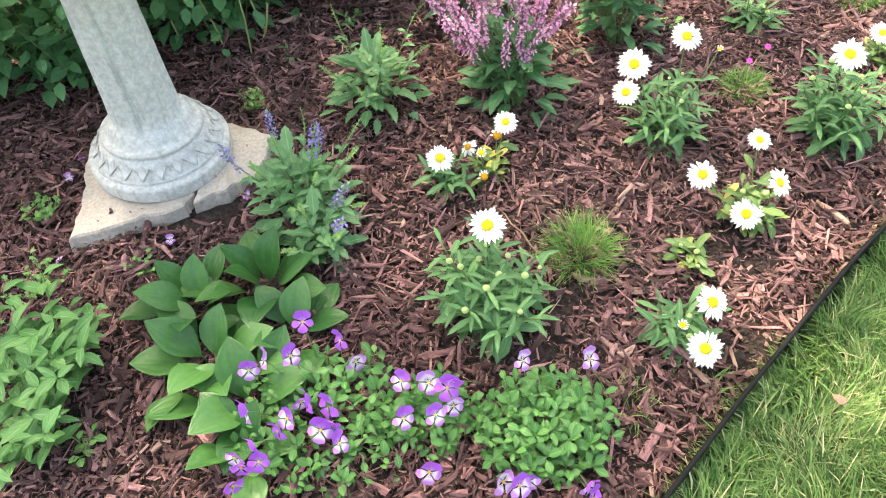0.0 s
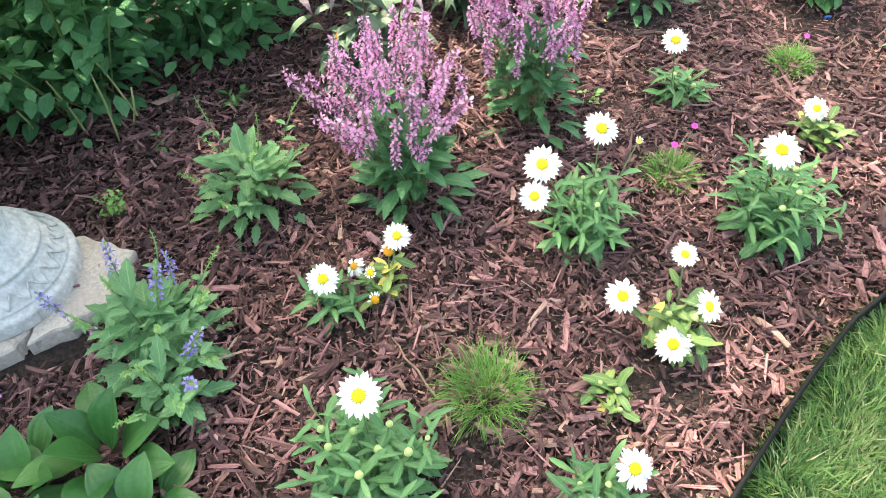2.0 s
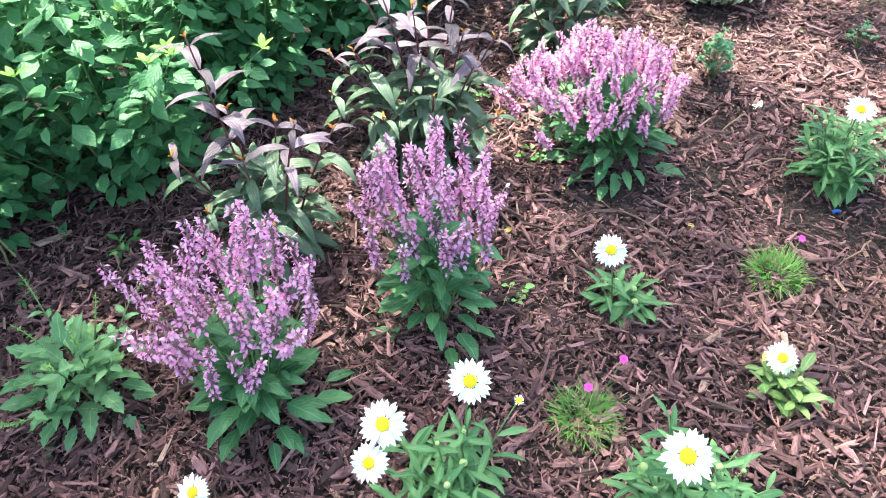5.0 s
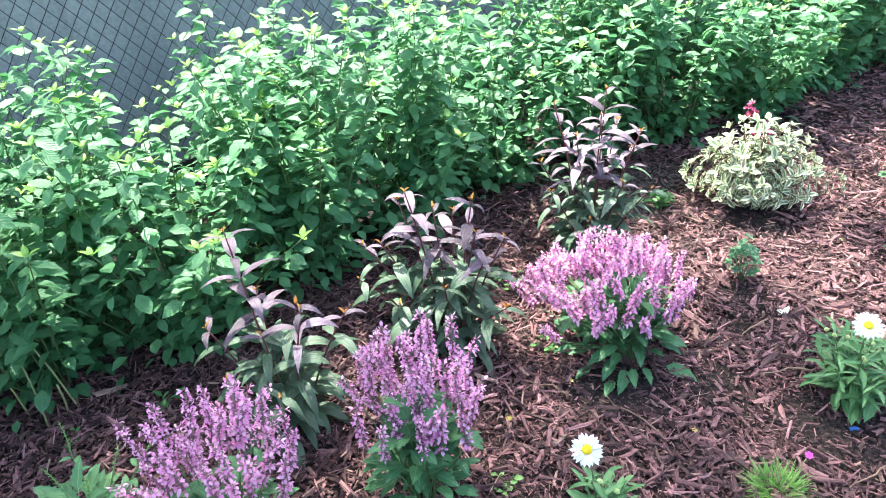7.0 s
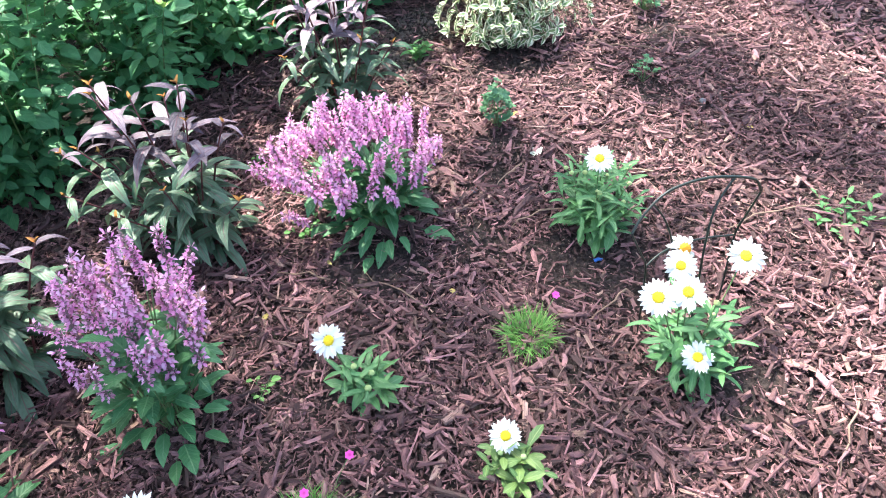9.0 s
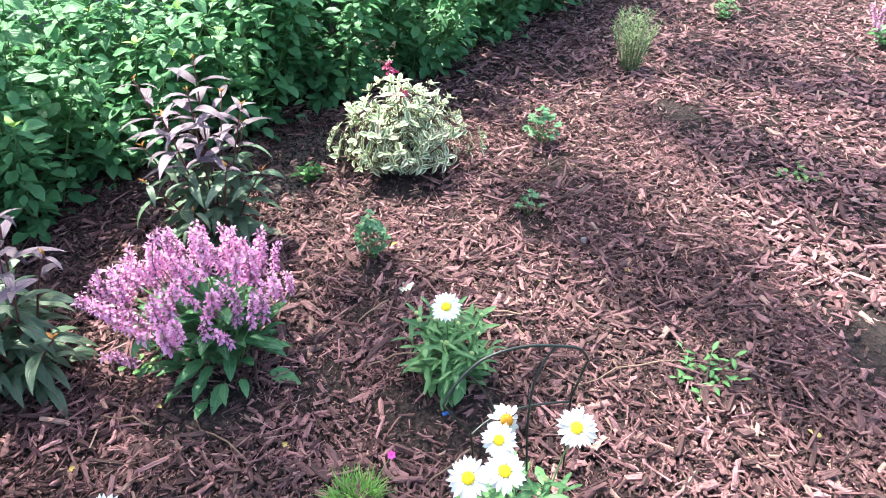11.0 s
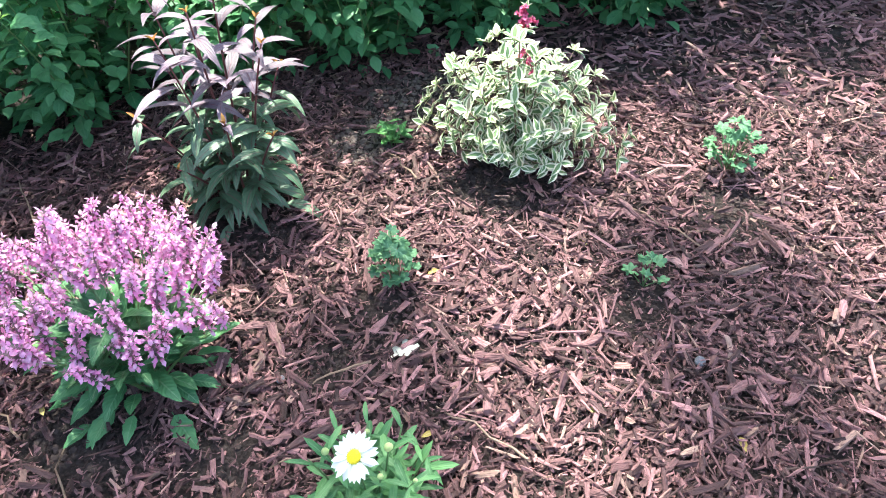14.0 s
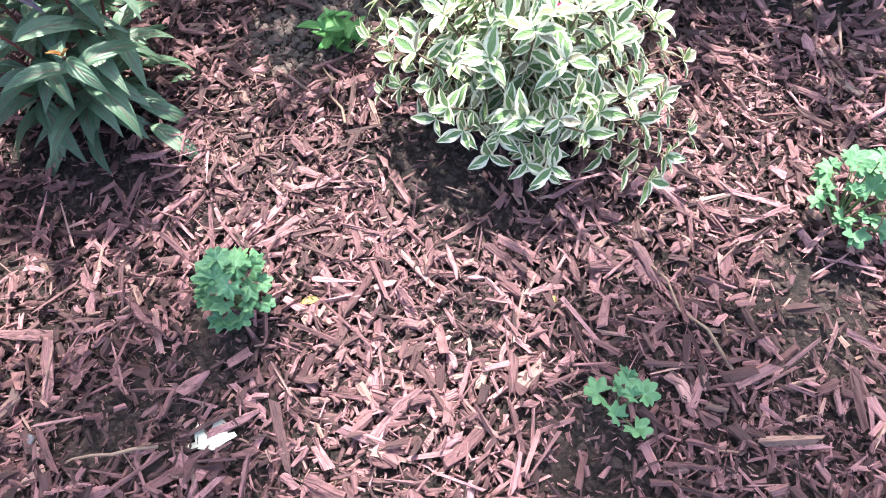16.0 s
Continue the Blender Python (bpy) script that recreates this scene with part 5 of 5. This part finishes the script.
# ---- wire plant support ----
def plant_support(x, y):
    root = thing("plant_support", x, y, 0, "dark green wire hoop plant support round the daisies", "plant support")

    def wire(name, pts, r):
        pts = [Vector(p) for p in pts]
        fine = []
        for i in range(len(pts) - 1):
            a, b, c, d = pts[max(i - 1, 0)], pts[i], pts[i + 1], pts[min(i + 2, len(pts) - 1)]
            for q in range(6):
                t = q / 6
                fine.append(0.5 * (2 * b + (c - a) * t + (2 * a - 5 * b + 4 * c - d) * t * t + (3 * b - a - 3 * c + d) * t ** 3))
        fine.append(pts[-1])
        part(name, tube(name, fine, r, r, M_WIRE, 8), root)
    wire("ring", [(-0.155, 0.04, 0.375), (-0.13, 0.06, 0.405), (-0.075, 0.09, 0.436), (0.0, 0.104, 0.449), (0.068, 0.104, 0.445), (0.12, 0.115, 0.42), (0.141, 0.117, 0.385)], 0.0030)
    wire("crossbar", [(-0.099, 0.076, 0.232), (-0.05, 0.105, 0.245), (0.03, 0.125, 0.25), (0.121, 0.134, 0.243)], 0.0024)
    wire("leg", [(0.141, 0.117, 0.385), (0.130, 0.127, 0.31), (0.121, 0.134, 0.243), (0.118, 0.12, 0.1), (0.115, 0.11, -0.02)], 0.0026)
    wire("leg", [(0.068, 0.104, 0.445), (0.03, 0.08, 0.39), (0.012, 0.05, 0.30), (0.012, 0.03, 0.15), (0.01, 0.02, -0.02)], 0.0026)
    wire("leg", [(-0.105, 0.075, 0.42), (-0.07, 0.075, 0.36), (-0.048, 0.07, 0.28), (-0.045, 0.06, 0.14), (-0.045, 0.05, -0.02)], 0.0024)
    wire("leg", [(-0.155, 0.04, 0.375), (-0.12, 0.06, 0.29), (-0.099, 0.076, 0.232), (-0.095, 0.07, 0.1), (-0.095, 0.065, -0.02)], 0.0024)


plant_support(1.745, 2.05)
tag = new("plant_tag", tube("plant_tag", [(0, 0, 0.0), (0.01, 0.002, 0.004), (0.022, 0, 0.002)], 0.006, 0.004, M_BLUETAG, 6))
tag.matrix_basis = pose(1.60, 2.365, 0.012)
tagged(tag, "scrap of blue plastic on the soil", "plant tag")


# ---- edging and lawn ----
def edging():
    xs = np.concatenate([np.arange(-2.2, 0.2, 0.2), np.arange(0.2, 1.6, 0.04), np.arange(1.6, 6.4, 0.2)])
    vs, fs = [], []
    for i, x in enumerate(xs):
        y = float(edge_y(x)) + 0.004 * noise.noise(Vector((x * 4, 0, 0)))
        top = 0.075 + 0.010 * noise.noise(Vector((x * 3, 5, 0)))
        dx, dy = 0.68, -0.73
        for o, z in ((-0.003, -0.05), (-0.003, top - 0.004), (-0.005, top - 0.002), (-0.004, top + 0.001), (0.000, top + 0.002), (0.004, top + 0.001), (0.005, top - 0.002), (0.003, top - 0.004), (0.003, -0.05)):
            vs.append((float(x) + dx * o, y + dy * o, z))
    c = 9
    for i in range(len(xs) - 1):
        for k in range(c - 1):
            a = i * c + k
            fs.append((a, a + c, a + c + 1, a + 1))
    ob = new("edging", as_mesh("edging", vs, fs, M_EDGING))
    tagged(ob, "black plastic lawn edging with a rounded lip", "edging", kind="structure")


edging()


def lawn():
    nx, ny = 120, 40
    vs, fs = [], []
    for j in range(ny + 1):
        for i in range(nx + 1):
            x = -3.2 + 10.0 * i / nx
            y = float(edge_y(x)) - 0.012 - 6.0 * (j / ny) ** 1.6
            vs.append((x, y, -0.012 - (0.025 if j < 3 else 0.0) + 0.008 * noise.noise(Vector((x * 4, y * 4, 2)))))
    for j in range(ny):
        for i in range(nx):
            a = j * (nx + 1) + i
            fs.append((a, a + nx + 1, a + nx + 2, a + 1))
    tagged(new("lawn", as_mesh("lawn", vs, fs, M_LAWN)), "green lawn beside the bed, some dry blades", "lawn", kind="structure")
    s = Soup()
    data = [leaf_data(0.070, w, n=2, bend=b, fold=0.25, peak=0.3) for b in (0.3, 0.8, 1.4, 2.0) for w in (0.0022, 0.0034)]
    rng = random.Random(21)
    made = 0
    while made < 38000:
        x = rng.uniform(0.15, 2.2)
        d = rng.random() ** 1.4 * 0.95
        y = float(edge_y(x)) - 0.05 - d
        if y < -0.1 or (x > 1.75 and d > 0.5):
            continue
        # blades lean together in tufts, dry straw lies low between them
        lie = noise.noise(Vector((x * 9, y * 9, 4)))
        dry = noise.noise(Vector((x * 5, y * 5, 8))) > 0.02 and rng.random() < 0.35 and d > 0.06
        az = 3.6 * noise.noise(Vector((x * 6, y * 6, 0))) + rng.gauss(0, 0.8)
        up = rng.uniform(0.15, 0.7) if dry else min(1.5, rng.uniform(0.55, 1.25) + 0.5 * lie)
        s.add(rng.choice(data), put((x, y, -0.012), turn(az, up), rng.uniform(0.5, 1.35) * (1.15 if d < 0.06 else 1.0)), 1 if dry else 0)
        made += 1
    ob = new("lawn_grass", s.mesh("lawn_grass", [M_GRASS, M_STRAW]))
    tagged(ob, "thick uneven green grass with dry straw-coloured blades", "grass", kind="stuff")
    dead = new("fallen_leaf", shaped("dead_leaf", leaf_data(0.034, 0.024, n=5, bend=0.6, fold=0.3), M_TWIG))
    dead.matrix_basis = pose(0.735, 0.665, 0.035, 5, 0, 30)
    tagged(dead, "dead brown leaf lying on the lawn", "leaf")


lawn()

tuft("grass_sprig", 0.30, 0.715, 0.10, 0.07, 40, "sparse green grass sprouting through the mulch", category="grass")
tuft("grass_sprig", 0.49, 0.735, 0.08, 0.06, 30, "sparse grass sprouting beside the edging", category="grass")

# ---- litter on the mulch ----
MAPLE = shaped("fallen_leaf", lobed(0.035, 0.15), M_PALE)
SMALL_LEAF = leaf_meshes("fallen_leaf", M_YELLOW, 3, 0.03, 0.015, (0.2, 0.8), (0.1, 0.3), n=5)


def litter():
    def lay(name, me, x, y, az, s, label, category, dz=0.016):
        ob = new(name, me)
        ob.matrix_basis = put((x, y, ground_z(x, y) + dz), turn(az, 0.08, 0.1), s)
        tagged(ob, label, category, "litter on the mulch")
    lay("fallen_leaf", MAPLE, 1.537, 2.850, 0.9, 1.35, "pale cream fallen leaf lying on the mulch", "leaf", 0.02)
    rng = random.Random(8)
    for x, y in ((1.66, 2.70), (1.93, 2.86), (2.36, 3.78), (1.80, 3.34), (1.50, 3.12), (-0.80, 1.12), (-0.95, 1.18), (0.95, 2.70), (0.86, 2.47), (0.72, 2.30), (1.20, 2.32), (2.5, 2.2), (2.05, 4.05), (2.22, 2.9)):
        lay("fallen_leaf", rng.choice(SMALL_LEAF), x, y, rng.uniform(0, 6), rng.uniform(0.7, 1.2), "small yellowed fallen leaf on the mulch", "leaf")
    for x, y, k in ((-0.78, 1.235, 2), (-1.065, 1.20, 2), (-1.13, 1.50, 2), (-0.60, 1.38, 2), (-0.80, 1.40, 0), (-1.12, 1.58, 1), (-1.05, 0.68, 2)):
        lay("fallen_viola_bloom", VIOLAS[k], x, y, rng.uniform(0, 6), 0.7, "fallen lilac viola bloom on the mulch", "flower", 0.06 if (x, y) == (-0.80, 1.40) else 0.03)
    for x, y, l, az in ((0.12, 1.20, 0.20, 0.5), (1.47, 2.55, 0.17, 1.9), (2.10, 2.45, 0.32, 1.75), (1.05, 2.33, 0.22, 0.8), (0.80, 2.42, 0.16, 1.2), (2.0, 3.42, 0.24, 1.2), (1.75, 2.73, 0.22, 1.4), (-0.36, 1.42, 0.16, 1.4),
                        (1.42, 2.75, 0.15, 2.4), (0.62, 2.02, 0.2, 0.2), (1.60, 2.20, 0.15, 2.2), (0.35, 2.95, 0.35, 1.0), (1.25, 3.45, 0.16, 1.1), (2.0, 1.78, 0.2, 2.5)):
        pts = [Vector((0, l * (t - 0.5), 0.012 * math.sin(t * 3.1) + 0.004)) + Vector((rng.uniform(-1, 1), 0, rng.uniform(0, 0.4))) * 0.012 for t in (0, 0.2, 0.4, 0.6, 0.8, 1)]
        ob = new("twig", tube("twig", pts, 0.0032, 0.0016, M_TWIG, 5))
        ob.matrix_basis = put((x, y, ground_z(x, y) + 0.014), turn(az, 0))
        tagged(ob, "thin dry twig lying on the mulch", "twig", "litter on the mulch")


    def lump(name, x, y, s, material, label, category, flat=0.5):
        bm = bmesh.new()
        bmesh.ops.create_icosphere(bm, subdivisions=2, radius=1.0)
        for w in bm.verts:
            w.co *= 1 + 0.22 * noise.noise(w.co * 1.3 + Vector((x * 9, y * 9, 0)))
            w.co.z *= flat
        me = bpy.data.meshes.new(name)
        bm.to_mesh(me)
        bm.free()
        me.materials.append(material)
        me.polygons.foreach_set("use_smooth", np.ones(len(me.polygons), dtype=bool))
        ob = new(name, me)
        ob.matrix_basis = put((x, y, ground_z(x, y) + 0.02), turn(x * 5, 0.1), s)
        tagged(ob, label, category, "litter on the mulch")
    lump("pebble", 2.125, 3.046, 0.012, M_PEBBLE, "smooth grey pebble lying on the mulch", "stone", 0.6)
    lump("pebble", 1.307, 2.699, 0.010, M_PEBBLE, "small grey pebble lying on the mulch", "stone", 0.6)
    for x, y, l, az in ((-0.955, 1.335, 0.018, 0.4), (-0.90, 1.325, 0.007, 1.2), (-0.87, 1.335, 0.006, 2.0), (-0.98, 1.30, 0.006, 0.9), (-0.66, 1.50, 0.014, 1.9), (-0.62, 1.56, 0.008, 0.3), (-0.69, 1.44, 0.008, 1.0)):
        ob = new("bark_crumb", tube("bark_crumb", [Vector((0, -l / 2, 0)), Vector((0.001, 0, 0.001)), Vector((0, l / 2, 0))], l * 0.28, l * 0.18, M_CHIP, 6))
        ob.matrix_basis = put((x, y, 0.054), turn(az, 0))
        tagged(ob, "tiny dark crumb of bark on the paving stone", "bark", "litter on the mulch")
    for x, y, l, r, az in ((-0.338, 1.476, 0.115, 0.010, 1.45), (0.331, 0.618, 0.09, 0.011, -0.7), (1.72, 3.07, 0.07, 0.009, -0.8), (1.74, 2.80, 0.055, 0.013, 0.3), (0.82, 1.27, 0.07, 0.009, 0.2)):
        pts = [Vector((0, l * (t - 0.5), 0.004 * math.sin(t * 7 + x))) for t in (0, 0.15, 0.4, 0.6, 0.85, 1)]
        v, f = tube_data(pts, r, r * 0.7, 7)
        v = [(a + 0.25 * r * noise.noise(Vector((a * 90, q * 40, c * 90))), q, c * 0.6) for a, q, c in v]
        f.append(tuple(reversed(range(7))))
        ob = new("bark_piece", as_mesh("bark_piece", v, f, M_CHIP, [(a, q) for a, q, c in v], smooth=False))
        ob.matrix_basis = put((x, y, ground_z(x, y) + 0.022), turn(az, 0.03))
        tagged(ob, "thick split piece of bark on the mulch", "bark", "litter on the mulch")


litter()

# ---- mulch: loose bark chips ----
BARE = ((0.95, 2.80, 0.14), (1.52, 2.38, 0.12), (0.10, 0.86, 0.13), (0.22, 0.98, 0.07), (1.16, 1.50, 0.14), (1.66, 2.33, 0.17), (1.05, 2.44, 0.13), (1.17, 3.80, 0.22), (1.10, 3.55, 0.13), (1.98, 3.17, 0.09), (1.42, 2.95, 0.10), (0.60, 0.82, 0.09), (0.66, 1.10, 0.10),
        (1.56, 3.47, 0.17), (0.95, 3.08, 0.16), (2.14, 3.55, 0.12), (1.84, 1.93, 0.12), (1.30, 2.50, 0.10), (1.38, 2.78, 0.08), (-0.02, 1.33, 0.06), (0.95, 2.42, 0.1), (2.75, 3.95, 0.16), (2.9, 2.45, 0.2), (1.17, 3.80, 0.20), (1.10, 3.55, 0.14), (1.48, 3.45, 0.12))


SECTIONS, RING = 4, ((-1, -0.9), (1, -0.9), (1, 0.35), (0.6, 1), (-0.6, 1), (-1, 0.35))


def chip_blocks(rng, n, lengths):
    """n split chips with worn upper edges, four rough six-sided cross-sections each: corners (n, 24, 3) about the origin, long in y; and their uvs."""
    L = np.clip(rng.lognormal(np.log(lengths), 0.55, n), 0.008, 0.095)
    W = np.clip(L * rng.uniform(0.10, 0.42, n), 0.0026, 0.0165)
    T = np.clip(W * rng.uniform(0.25, 0.6, n), 0.0016, 0.008)
    box = np.array([(x, y, z) for y in (-1, -0.36, 0.3, 1) for x, z in RING], dtype=float) * 0.5
    v = box[None] * np.stack([W, L, T], 1)[:, None, :]
    v += rng.uniform(-1, 1, (n, 24, 3)) * np.stack([W * 0.13, L * 0.05, T * 0.2], 1)[:, None, :]
    for q in range(SECTIONS):
        v[:, q * 6:q * 6 + 6, 0] *= rng.uniform(0.3 if q in (0, 3) else 0.8, 1.0 if q in (0, 3) else 1.15, n)[:, None]
        v[:, q * 6:q * 6 + 6, 0] += (rng.uniform(-0.13, 0.13, n) * W)[:, None]
        v[:, q * 6:q * 6 + 6, 1] += v[:, q * 6:q * 6 + 6, 0] * rng.uniform(-0.7, 0.7, n)[:, None]
    v[:, :, 0] += (rng.uniform(-0.3, 0.3, n) * L)[:, None] * (v[:, :, 1] / L[:, None]) ** 2
    v[:, :, 2] += (rng.uniform(-0.15, 0.3, n) * L)[:, None] * (v[:, :, 1] / L[:, None]) ** 2
    uv = np.stack([v[:, :, 0] + 0.5 * v[:, :, 2], v[:, :, 1]], 2) + rng.uniform(0, 9, (n, 1, 2))
    return v, uv


FACES = np.array([(q * 6 + k, q * 6 + (k + 1) % 6, q * 6 + 6 + (k + 1) % 6, q * 6 + 6 + k) for q in range(SECTIONS - 1) for k in range(1, 6)]
                 + [(0, 5, 2, 1), (5, 4, 3, 2), (18, 19, 20, 23), (23, 20, 21, 22)])


ROOF_FACES = np.array([(0, 1, 4, 3), (1, 2, 5, 4)])


def shred_blocks(rng, n, lengths):
    """n thin split shreds with a ridge: corners (n, 6, 3), long in y; and their uvs."""
    L = np.clip(rng.lognormal(np.log(lengths), 0.6, n), 0.005, 0.075)
    W = np.clip(L * rng.uniform(0.08, 0.42, n) * (0.3 if lengths > 0.05 else 1.0), 0.0014, 0.013)
    T = W * rng.uniform(0.25, 0.7, n)
    box = np.array([(1, -1, 0), (0, -1, 1), (-1, -1, 0), (1, 1, 0), (0, 1, 1), (-1, 1, 0)], dtype=float) * 0.5
    v = box[None] * np.stack([W, L, 2 * T], 1)[:, None, :]
    v += rng.uniform(-1, 1, (n, 6, 3)) * np.stack([W * 0.35, L * 0.16, T * 0.4], 1)[:, None, :]
    uv = np.stack([v[:, :, 0], v[:, :, 1]], 2) + rng.uniform(0, 9, (n, 1, 2))
    return v, uv


def scatter(rng, n, box, bare):
    x = rng.uniform(box[0], box[1], n)
    y = rng.uniform(box[2], box[3], n)
    keep = (y > edge_y(x) + 0.012) & (y < hedge_y(x) + 0.35)
    keep &= ~((np.abs(x + 0.83) < 0.22) & (np.abs(y - 1.46) < 0.17))
    for bx, by, br in BARE:
        d = np.hypot(x - bx, y - by) / br
        keep &= (d > 1) | (rng.random(n) < bare + 0.6 * np.clip(d, 0, 1) ** 3.2)
    return x[keep], y[keep]


def mulch(rng, n, box, lengths, lift, name, label, thin=False, material=None):
    x, y = scatter(rng, n, box, 0.06 if lengths > 0.015 else 0.34)
    n = len(x)
    v, uv = (shred_blocks if thin else chip_blocks)(rng, n, lengths)
    faces = ROOF_FACES if thin else FACES
    yaw, pitch, roll = rng.uniform(0, 6.283, n), rng.normal(0, 0.24, n), rng.normal(0, 0.38, n)
    v = v.copy()
    cr, sr = np.cos(roll)[:, None], np.sin(roll)[:, None]
    v[:, :, 0], v[:, :, 2] = v[:, :, 0] * cr + v[:, :, 2] * sr, -v[:, :, 0] * sr + v[:, :, 2] * cr
    cp, sp = np.cos(pitch)[:, None], np.sin(pitch)[:, None]
    v[:, :, 1], v[:, :, 2] = v[:, :, 1] * cp - v[:, :, 2] * sp, v[:, :, 1] * sp + v[:, :, 2] * cp
    cy, sy = np.cos(yaw)[:, None], np.sin(yaw)[:, None]
    v[:, :, 0], v[:, :, 1] = v[:, :, 0] * cy - v[:, :, 1] * sy, v[:, :, 0] * sy + v[:, :, 1] * cy
    gz = np.array([ground_z(a, b) for a, b in zip(x, y)])
    z = gz + rng.uniform(0.0, lift, n)
    v += np.stack([x, y, z], 1)[:, None, :]
    f = faces[None] + (np.arange(n) * v.shape[1])[:, None, None]
    ob = part(name, as_mesh(name, v.reshape(-1, 3).tolist(), f.reshape(-1, 4).tolist(), material or M_CHIPS, uv.reshape(-1, 2), smooth=False), BED, None, label)
    ob["kind"] = "stuff"


mulch(NRNG, 27000, (-1.6, 2.7, 0.4, 4.1), 0.019, 0.026, "bark_mulch", "red-brown shredded bark mulch")
mulch(NRNG, 3200, (-1.9, 2.7, 0.35, 4.2), 0.035, 0.030, "bark_chunks", "larger split pieces of red-brown bark")
mulch(NRNG, 230000, (-1.6, 2.7, 0.4, 4.1), 0.0115, 0.030, "bark_shreds", "fine red-brown bark shreds", True, M_FINES_SHADED)
mulch(NRNG, 4500, (2.6, 3.7, 1.8, 4.9), 0.028, 0.022, "bark_mulch_far", "red-brown shredded bark mulch")
mulch(NRNG, 45000, (2.5, 5.2, 1.6, 6.6), 0.022, 0.018, "bark_shreds_far", "fine red-brown bark shreds", True)
mulch(NRNG, 17000, (0.4, 2.6, 4.1, 6.2), 0.024, 0.018, "bark_shreds_far", "fine red-brown bark shreds", True)
mulch(NRNG, 15000, (-1.6, 2.7, 0.4, 4.1), 0.052, 0.033, "bark_strands", "long thin bark strands", True)


def near_chips():
    blocks, spots = chip_blocks(NRNG, 24, 0.042)
    meshes = [as_mesh("wood_chip", b.tolist(), FACES.tolist() + [(q * 6, q * 6 + 1, q * 6 + 7, q * 6 + 6) for q in range(3)], M_CHIP, q, smooth=False) for b, q in zip(blocks, spots)]
    rng = random.Random(31)
    for k in range(290):
        x, y = (rng.uniform(1.15, 2.3), rng.uniform(2.55, 3.6)) if k < 170 else (rng.uniform(0.0, 1.3), rng.uniform(0.75, 1.75))
        if any((x - bx) ** 2 + (y - by) ** 2 < br * br for bx, by, br in BARE) or y < edge_y(x) + 0.05:
            continue
        part("wood_chip", rng.choice(meshes), BED, put((x, y, ground_z(x, y) + rng.uniform(0.014, 0.024)), turn(rng.uniform(0, 6.28), rng.gauss(0, 0.1), rng.gauss(0, 0.15)), rng.uniform(0.6, 1.25)))


near_chips()


def clods():
    rng = random.Random(41)
    shapes = []
    for q in range(5):
        bm = bmesh.new()
        bmesh.ops.create_icosphere(bm, subdivisions=1 if q < 3 else 2, radius=1.0)
        for w in bm.verts:
            w.co *= 1 + 1.0 * noise.noise(w.co * 2.3 + Vector((q * 7, 0, 0)))
            w.co.z *= 0.65
        me = bpy.data.meshes.new("soil_clod")
        bm.to_mesh(me)
        bm.free()
        me.materials.append(M_CLOD)
        shapes.append(me)
    crumbs = Soup()
    data = []
    for me in shapes:
        data.append(([tuple(w.co) for w in me.vertices], [tuple(p.vertices) for p in me.polygons]))
    for bx, by, br in BARE:
        dry = by > 3.5 and bx < 1.3
        for _ in range(int((4200 if dry else 2000) * br)):
            a, r = rng.uniform(0, 6.28), br * math.sqrt(rng.random())
            x, y = bx + r * math.cos(a), by + r * math.sin(a)
            if y > edge_y(x) + 0.02:
                crumbs.add(rng.choice(data[:3]), put((x, y, ground_z(x, y) + 0.001), turn(rng.random() * 6, rng.random()), rng.uniform(0.0012, 0.0050) * rng.choice((0.6, 0.9, 1.2, 2.2))), 1 if dry else 0)
    part("soil_crumbs", crumbs.mesh("soil_crumbs", [M_CLOD, M_DRY], False), BED, None, "dark crumbs of loose soil")["kind"] = "stuff"
    for x, y, s in ((1.02, 1.20, 0.028), (0.19, 0.90, 0.022), (0.30, 0.84, 0.024), (0.56, 0.80, 0.026), (0.35, 0.79, 0.022), (1.55, 2.95, 0.02), (1.63, 2.94, 0.018), (1.37, 2.86, 0.02), (0.62, 0.74, 0.02), (1.48, 2.78, 0.016)):
        ob = new("soil_clod", shapes[int(x * 100) % 5])
        ob.matrix_basis = put((x, y, ground_z(x, y) + 0.006), turn(x * 9, 0.2), s)
        tagged(ob, "dry lump of brown soil on the mulch", "soil clod", "litter on the mulch")


clods()
